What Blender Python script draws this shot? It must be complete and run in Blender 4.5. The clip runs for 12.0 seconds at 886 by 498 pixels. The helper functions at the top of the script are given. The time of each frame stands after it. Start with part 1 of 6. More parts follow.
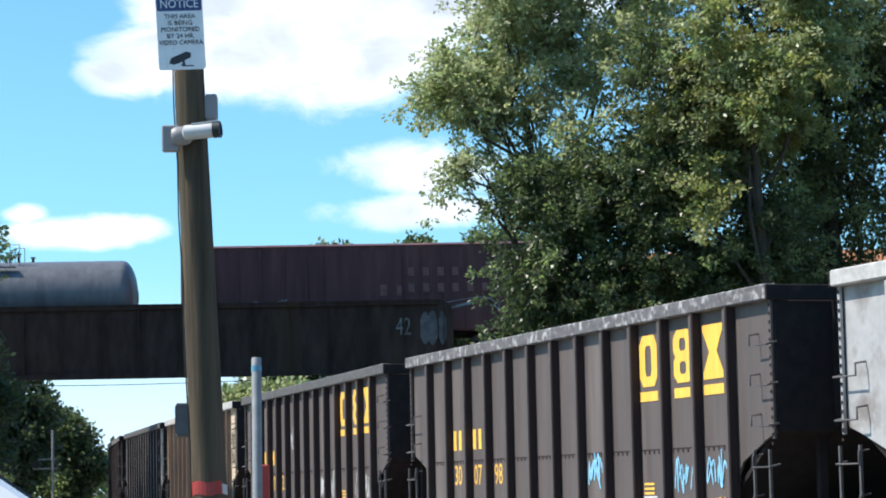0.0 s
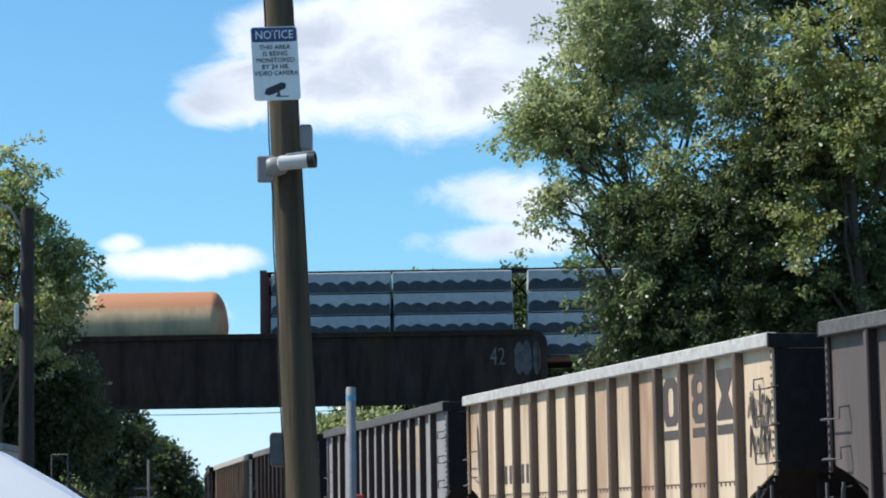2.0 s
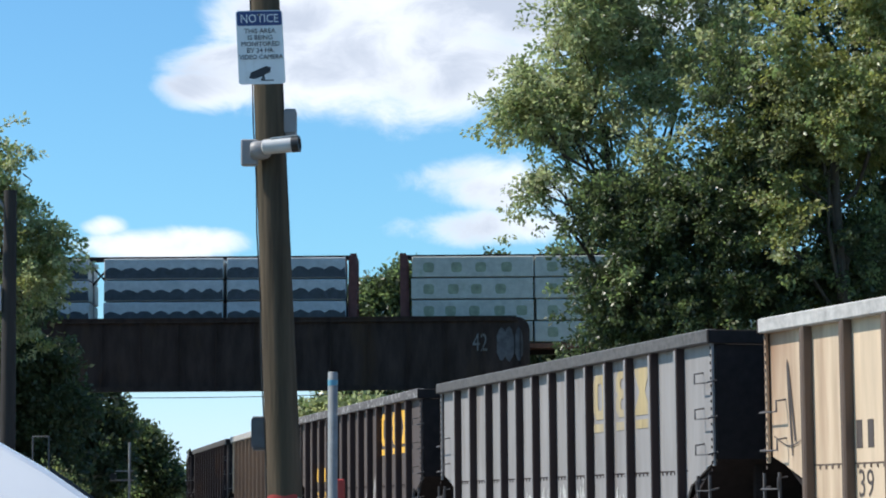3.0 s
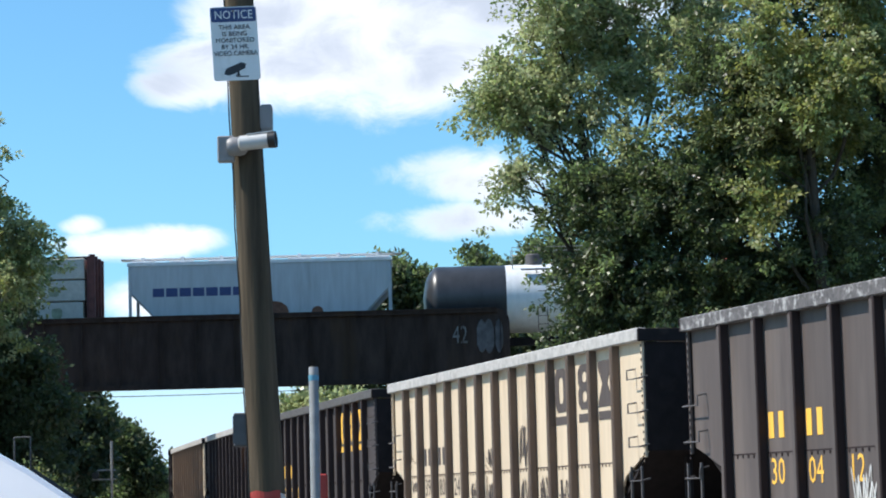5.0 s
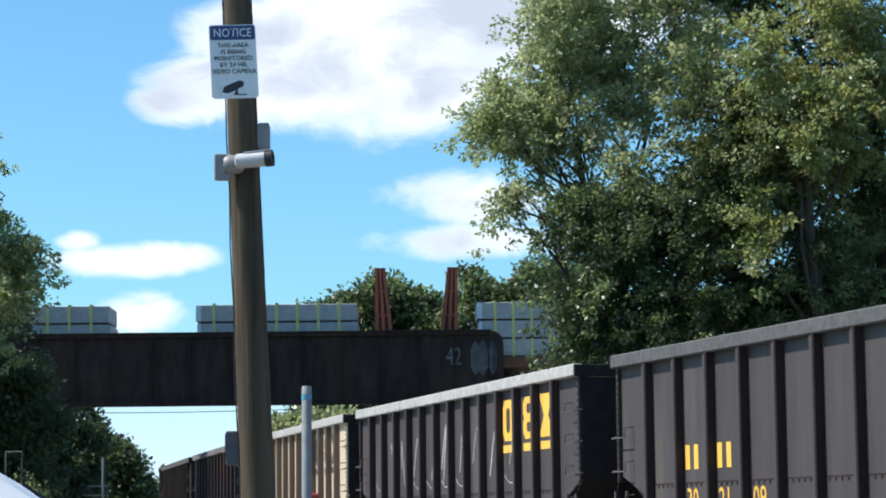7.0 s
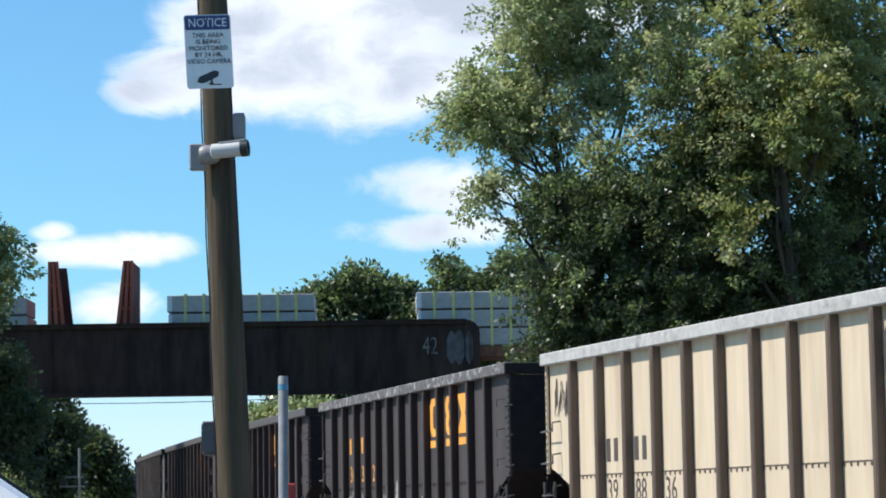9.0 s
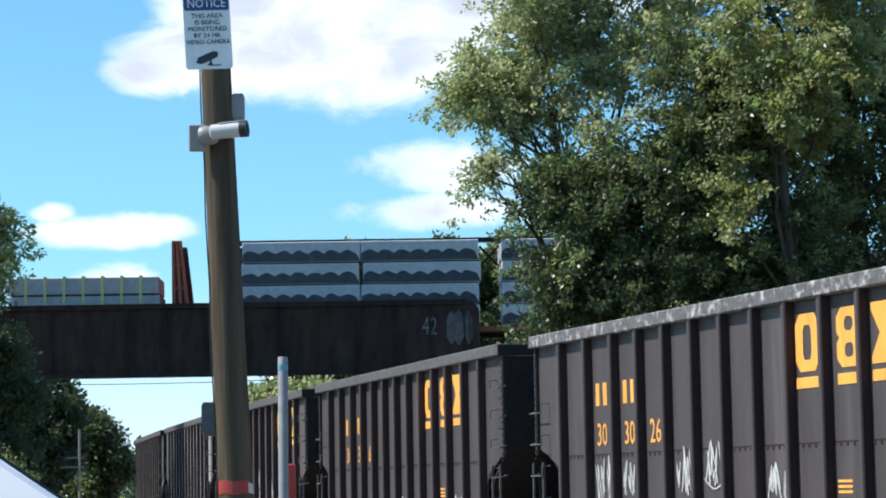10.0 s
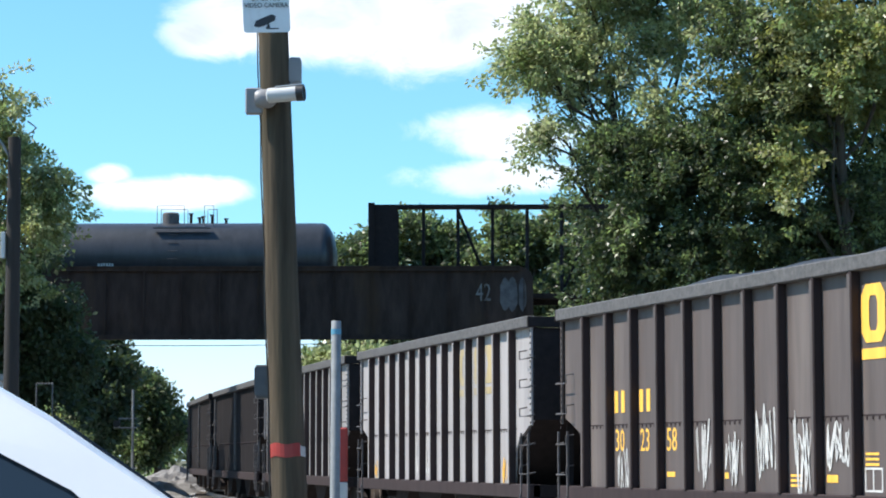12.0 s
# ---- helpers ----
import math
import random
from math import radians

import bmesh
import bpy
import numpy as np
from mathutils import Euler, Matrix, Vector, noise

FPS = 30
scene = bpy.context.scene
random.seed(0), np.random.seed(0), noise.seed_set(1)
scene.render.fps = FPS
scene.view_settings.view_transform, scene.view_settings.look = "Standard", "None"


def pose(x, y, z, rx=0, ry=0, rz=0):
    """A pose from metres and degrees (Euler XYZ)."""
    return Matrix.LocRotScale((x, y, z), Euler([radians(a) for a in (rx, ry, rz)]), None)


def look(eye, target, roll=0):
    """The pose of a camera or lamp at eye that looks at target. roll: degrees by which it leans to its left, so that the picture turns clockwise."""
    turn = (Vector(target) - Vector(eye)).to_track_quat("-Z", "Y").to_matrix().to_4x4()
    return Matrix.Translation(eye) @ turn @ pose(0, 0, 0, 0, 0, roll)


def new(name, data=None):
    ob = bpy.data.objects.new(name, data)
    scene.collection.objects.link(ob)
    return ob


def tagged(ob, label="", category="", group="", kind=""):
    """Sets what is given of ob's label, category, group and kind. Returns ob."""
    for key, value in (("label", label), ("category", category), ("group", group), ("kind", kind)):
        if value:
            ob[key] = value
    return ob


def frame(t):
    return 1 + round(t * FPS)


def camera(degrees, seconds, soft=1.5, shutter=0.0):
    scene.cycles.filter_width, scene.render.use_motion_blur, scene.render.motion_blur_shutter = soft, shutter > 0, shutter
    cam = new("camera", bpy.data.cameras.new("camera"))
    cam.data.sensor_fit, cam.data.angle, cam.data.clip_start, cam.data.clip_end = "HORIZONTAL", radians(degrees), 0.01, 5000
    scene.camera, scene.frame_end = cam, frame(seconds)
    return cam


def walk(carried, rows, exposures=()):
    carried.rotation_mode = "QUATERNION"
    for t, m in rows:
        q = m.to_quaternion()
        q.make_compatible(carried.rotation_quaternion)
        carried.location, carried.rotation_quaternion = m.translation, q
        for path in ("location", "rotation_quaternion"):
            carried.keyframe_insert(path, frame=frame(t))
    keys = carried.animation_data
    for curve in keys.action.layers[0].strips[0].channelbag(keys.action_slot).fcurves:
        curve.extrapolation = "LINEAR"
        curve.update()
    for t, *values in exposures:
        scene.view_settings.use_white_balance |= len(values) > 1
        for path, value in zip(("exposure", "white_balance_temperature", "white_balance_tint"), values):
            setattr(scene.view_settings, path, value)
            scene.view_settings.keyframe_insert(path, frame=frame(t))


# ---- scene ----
EYE = (0.0, 0.0, 1.6)
cam = camera(20.905, 12.0, soft=1.9)

# seconds, heading to the right, tilt up, lean (degrees)
AIM = [
    (0.0, 1.948, 5.753, -1.165), (0.5, 0.757, 6.038, -0.947), (1.0, 0.226, 6.228, -0.819), (1.5, -0.165, 6.377, -0.803),
    (2.0, -0.297, 6.507, -0.937), (2.5, -0.451, 6.506, -0.552), (3.0, 0.100, 6.159, -0.438), (3.5, 0.362, 6.085, -0.708),
    (5.5, 0.607, 5.890, -1.642), (6.0, 0.619, 5.812, -1.591), (6.5, 0.688, 5.946, -1.489), (7.0, 0.736, 6.486, -0.629),
    (9.0, 1.309, 6.225, -0.907), (9.5, 1.386, 5.993, -0.750), (10.0, 1.314, 5.757, -1.001), (10.5, 0.896, 5.643, 0.072),
    (11.0, 0.501, 5.478, 0.335), (11.5, 0.348, 5.251, 0.163), (12.0, 0.0, 4.961, -0.066)]


def aim(yaw, tilt, lean):
    y, p = radians(yaw), radians(tilt)
    way = Vector((math.sin(y) * math.cos(p), math.cos(y) * math.cos(p), math.sin(p)))
    return look(EYE, Vector(EYE) + 50 * way, lean)


walk(cam, [(t, aim(a, b, c)) for t, a, b, c in AIM],
     exposures=[(0.0, 0.56), (1.0, 0.40), (2.5, 0.23), (3.5, 0.29), (5.5, 0.36), (6.5, 0.34), (7.0, 0.35), (9.0, 0.27), (9.5, 0.28), (10.5, 0.61), (12.0, 0.63)])

# ---- light ----
SUN_TO = Vector((-0.85, 0.03, 1.05)).normalized()


def make_world():
    world = bpy.data.worlds.new("sky")
    world.use_nodes = True
    scene.world = world
    nt = world.node_tree
    nt.nodes.clear()
    N, L = nt.nodes.new, nt.links.new

    def math_node(op, a, b=None, c=None, clamp=False):
        n = N("ShaderNodeMath")
        n.operation, n.use_clamp = op, clamp
        for i, v in enumerate((a, b, c)):
            if v is None:
                continue
            if isinstance(v, (int, float)):
                n.inputs[i].default_value = v
            else:
                L(v, n.inputs[i])
        return n.outputs[0]

    def ramp(v, a, b):
        n = N("ShaderNodeMapRange")
        n.interpolation_type = "SMOOTHSTEP"
        L(v, n.inputs[0])
        n.inputs[1].default_value, n.inputs[2].default_value = a, b
        return n.outputs[0]

    def mixed(fac, a, b):
        n = N("ShaderNodeMix")
        n.data_type = "RGBA"
        L(fac, n.inputs[0])
        for sock, v in ((n.inputs[6], a), (n.inputs[7], b)):
            if isinstance(v, tuple):
                sock.default_value = (*v, 1)
            else:
                L(v, sock)
        return n.outputs[2]

    sky = N("ShaderNodeTexSky")
    sky.sky_type, sky.sun_disc = "NISHITA", False
    sky.sun_elevation = math.asin(SUN_TO.z)
    sky.sun_rotation = math.atan2(SUN_TO.x, SUN_TO.y)
    sky.altitude, sky.air_density, sky.dust_density, sky.ozone_density = 100, 1.0, 0.6, 2.5
    tint = N("ShaderNodeMix")
    tint.data_type, tint.blend_type = "RGBA", "MULTIPLY"
    tint.inputs[0].default_value = 1
    L(sky.outputs[0], tint.inputs[6])
    tint.inputs[7].default_value = SKY_TINT
    coord = N("ShaderNodeTexCoord").outputs["Generated"]
    sep = N("ShaderNodeSeparateXYZ")
    L(coord, sep.inputs[0])
    x, y, z = sep.outputs
    ys = math_node("MAXIMUM", y, 0.05)
    u, v = math_node("DIVIDE", x, ys), math_node("DIVIDE", z, ys)
    # cloud texture in three sizes
    uv = N("ShaderNodeCombineXYZ")
    L(u, uv.inputs[0]), L(math_node("MULTIPLY", v, 1.5), uv.inputs[1])

    def fbm(scale, detail, rough, vec, dist=0.0):
        n = N("ShaderNodeTexNoise")
        n.inputs["Scale"].default_value, n.inputs["Detail"].default_value = scale, detail
        n.inputs["Roughness"].default_value, n.inputs["Distortion"].default_value = rough, dist
        L(vec, n.inputs["Vector"])
        return math_node("SUBTRACT", n.outputs[0], 0.5)

    puff = fbm(30, 9, 0.62, uv.outputs[0], 0.5)
    wide = fbm(9, 3, 0.5, uv.outputs[0])
    total = None
    # centre u, v and half widths of the clouds ahead
    for cu, cv, ru, rv, edge in CLOUDS:
        du = math_node("DIVIDE", math_node("SUBTRACT", u, cu), ru)
        dv = math_node("DIVIDE", math_node("SUBTRACT", v, cv), rv)
        d = math_node("ADD", math_node("MULTIPLY", du, du), math_node("MULTIPLY", dv, dv))
        den = math_node("MULTIPLY", math_node("SUBTRACT", 1.0, d), edge)
        total = den if total is None else math_node("MAXIMUM", total, den)
    total = math_node("MAXIMUM", total, -1.2)
    dens = math_node("ADD", total, math_node("MULTIPLY", puff, 2.4))
    dens = math_node("ADD", dens, math_node("MULTIPLY", wide, 0.9))
    ahead = ramp(y, 0.9, 0.95)
    front = math_node("MULTIPLY", ramp(dens, -0.35, 0.95), ahead)
    around = math_node("MULTIPLY", ramp(fbm(3.0, 6, 0.55, coord), 0.12, 0.34), math_node("SUBTRACT", 1.0, ahead))
    cover = math_node("MAXIMUM", front, math_node("MULTIPLY", around, ramp(z, 0.02, 0.12)))
    # bright tops, greyer thick middles
    grey = math_node("MULTIPLY", ramp(math_node("ADD", dens, math_node("MULTIPLY", wide, 4.0)), 0.35, 1.7), 0.85)
    cloud = mixed(grey, CLOUD_WHITE, CLOUD_GREY)
    low = ramp(v, 0.10, 0.01)
    hazy = mixed(math_node("MULTIPLY", low, 0.85), tint.outputs[2], HAZE)
    colour = mixed(math_node("MULTIPLY", cover, 0.96), hazy, cloud)
    bg = N("ShaderNodeBackground")
    L(colour, bg.inputs[0])
    bg.inputs[1].default_value = 0.12
    out = N("ShaderNodeOutputWorld")
    L(bg.outputs[0], out.inputs[0])


HAZE = (5.4, 7.1, 9.2)
SKY_TINT = (0.62, 1.02, 1.19, 1)
CLOUD_WHITE, CLOUD_GREY = (7.4, 7.8, 8.5), (4.0, 4.5, 5.5)
CLOUDS = [(-0.022, 0.189, 0.080, 0.030, 1.3), (-0.078, 0.186, 0.036, 0.014, 1.2), (0.03, 0.215, 0.10, 0.028, 1.3), (-0.06, 0.205, 0.04, 0.02, 1.2),
          (0.030, 0.135, 0.040, 0.012, 0.8), (0.024, 0.117, 0.040, 0.008, 0.9), (-0.117, 0.1105, 0.036, 0.0085, 1.3), (-0.100, 0.111, 0.022, 0.007, 1.1),
          (-0.139, 0.1185, 0.011, 0.0050, 1.0), (-0.114, 0.088, 0.020, 0.010, 1.1), (-0.095, 0.177, 0.025, 0.010, 1.1)]
make_world()
sun = new("sun", bpy.data.lights.new("sun", "SUN"))
sun.data.energy, sun.data.angle, sun.data.color = 5.0, radians(0.5), (1.0, 0.95, 0.87)
sun.matrix_world = look(SUN_TO * 50, (0, 0, 0))

# ---- materials ----


def material(name, colour, rough=0.6, metal=0.0, var=0.25, scale=6.0, stretch=(1, 1, 1), stain=None, stain_at=0.55, stain_scale=1.2,
             bump=0.2, spec=0.5, island=0.0, rand=0.0, translucent=None):
    """Grain and stains at two scales over one base colour, with fine relief."""
    m = bpy.data.materials.new(name)
    m.use_nodes = True
    nt = m.node_tree
    N, L = nt.nodes.new, nt.links.new
    bsdf = nt.nodes["Principled BSDF"]
    bsdf.inputs["Roughness"].default_value, bsdf.inputs["Metallic"].default_value = rough, metal
    bsdf.inputs["Specular IOR Level"].default_value = spec
    coord = N("ShaderNodeTexCoord")
    mp = N("ShaderNodeMapping")
    mp.inputs["Scale"].default_value = stretch
    L(coord.outputs["Object"], mp.inputs[0])
    fine, broad = N("ShaderNodeTexNoise"), N("ShaderNodeTexNoise")
    for n, sc, det in ((fine, scale, 8), (broad, stain_scale, 5)):
        n.inputs["Scale"].default_value, n.inputs["Detail"].default_value = sc, det
        n.inputs["Roughness"].default_value = 0.62
        L(mp.outputs[0], n.inputs["Vector"])
    mix = N("ShaderNodeMix")
    mix.data_type = "RGBA"
    mix.inputs[6].default_value = (*[max(0.0, c * (1 - var)) for c in colour], 1)
    mix.inputs[7].default_value = (*[min(1.0, c * (1 + var)) for c in colour], 1)
    span = N("ShaderNodeMapRange")
    span.inputs[1].default_value, span.inputs[2].default_value = 0.3, 0.7
    L(fine.outputs[0], span.inputs[0])
    L(span.outputs[0], mix.inputs[0])
    col = mix.outputs[2]
    if stain:
        st = N("ShaderNodeMix")
        st.data_type = "RGBA"
        sp = N("ShaderNodeMapRange")
        sp.inputs[1].default_value, sp.inputs[2].default_value = stain_at, stain_at + 0.16
        L(broad.outputs[0], sp.inputs[0])
        L(sp.outputs[0], st.inputs[0])
        L(col, st.inputs[6])
        st.inputs[7].default_value = (*stain, 1)
        col = st.outputs[2]
    for amount, node, out in ((island, "ShaderNodeNewGeometry", "Random Per Island"), (rand, "ShaderNodeObjectInfo", "Random")):
        if amount:
            g = N(node)
            hsv = N("ShaderNodeHueSaturation")
            r = N("ShaderNodeMapRange")
            r.inputs[3].default_value, r.inputs[4].default_value = 1 - amount, 1 + amount
            L(g.outputs[out], r.inputs[0])
            L(r.outputs[0], hsv.inputs["Value"])
            if amount == island:
                h = N("ShaderNodeMapRange")
                h.inputs[3].default_value, h.inputs[4].default_value = 0.47, 0.515
                L(g.outputs[out], h.inputs[0])
                L(h.outputs[0], hsv.inputs["Hue"])
            L(col, hsv.inputs["Color"])
            col = hsv.outputs[0]
    L(col, bsdf.inputs["Base Color"])
    if bump:
        b = N("ShaderNodeBump")
        b.inputs["Strength"].default_value, b.inputs["Distance"].default_value = bump, 0.02
        L(fine.outputs[0], b.inputs["Height"])
        L(b.outputs[0], bsdf.inputs["Normal"])
    if translucent:
        t = N("ShaderNodeBsdfTranslucent")
        t.inputs[0].default_value = (*translucent, 1)
        ms = N("ShaderNodeMixShader")
        ms.inputs[0].default_value = 0.45
        L(bsdf.outputs[0], ms.inputs[1])
        L(t.outputs[0], ms.inputs[2])
        L(ms.outputs[0], nt.nodes["Material Output"].inputs[0])
    return m


def glass(name):
    m = bpy.data.materials.new(name)
    m.use_nodes = True
    b = m.node_tree.nodes["Principled BSDF"]
    b.inputs["Base Color"].default_value = (0.02, 0.03, 0.04, 1)
    b.inputs["Roughness"].default_value = 0.04
    b.inputs["IOR"].default_value = 1.5
    return m


STREAK = (1.0, 1.0, 0.12)
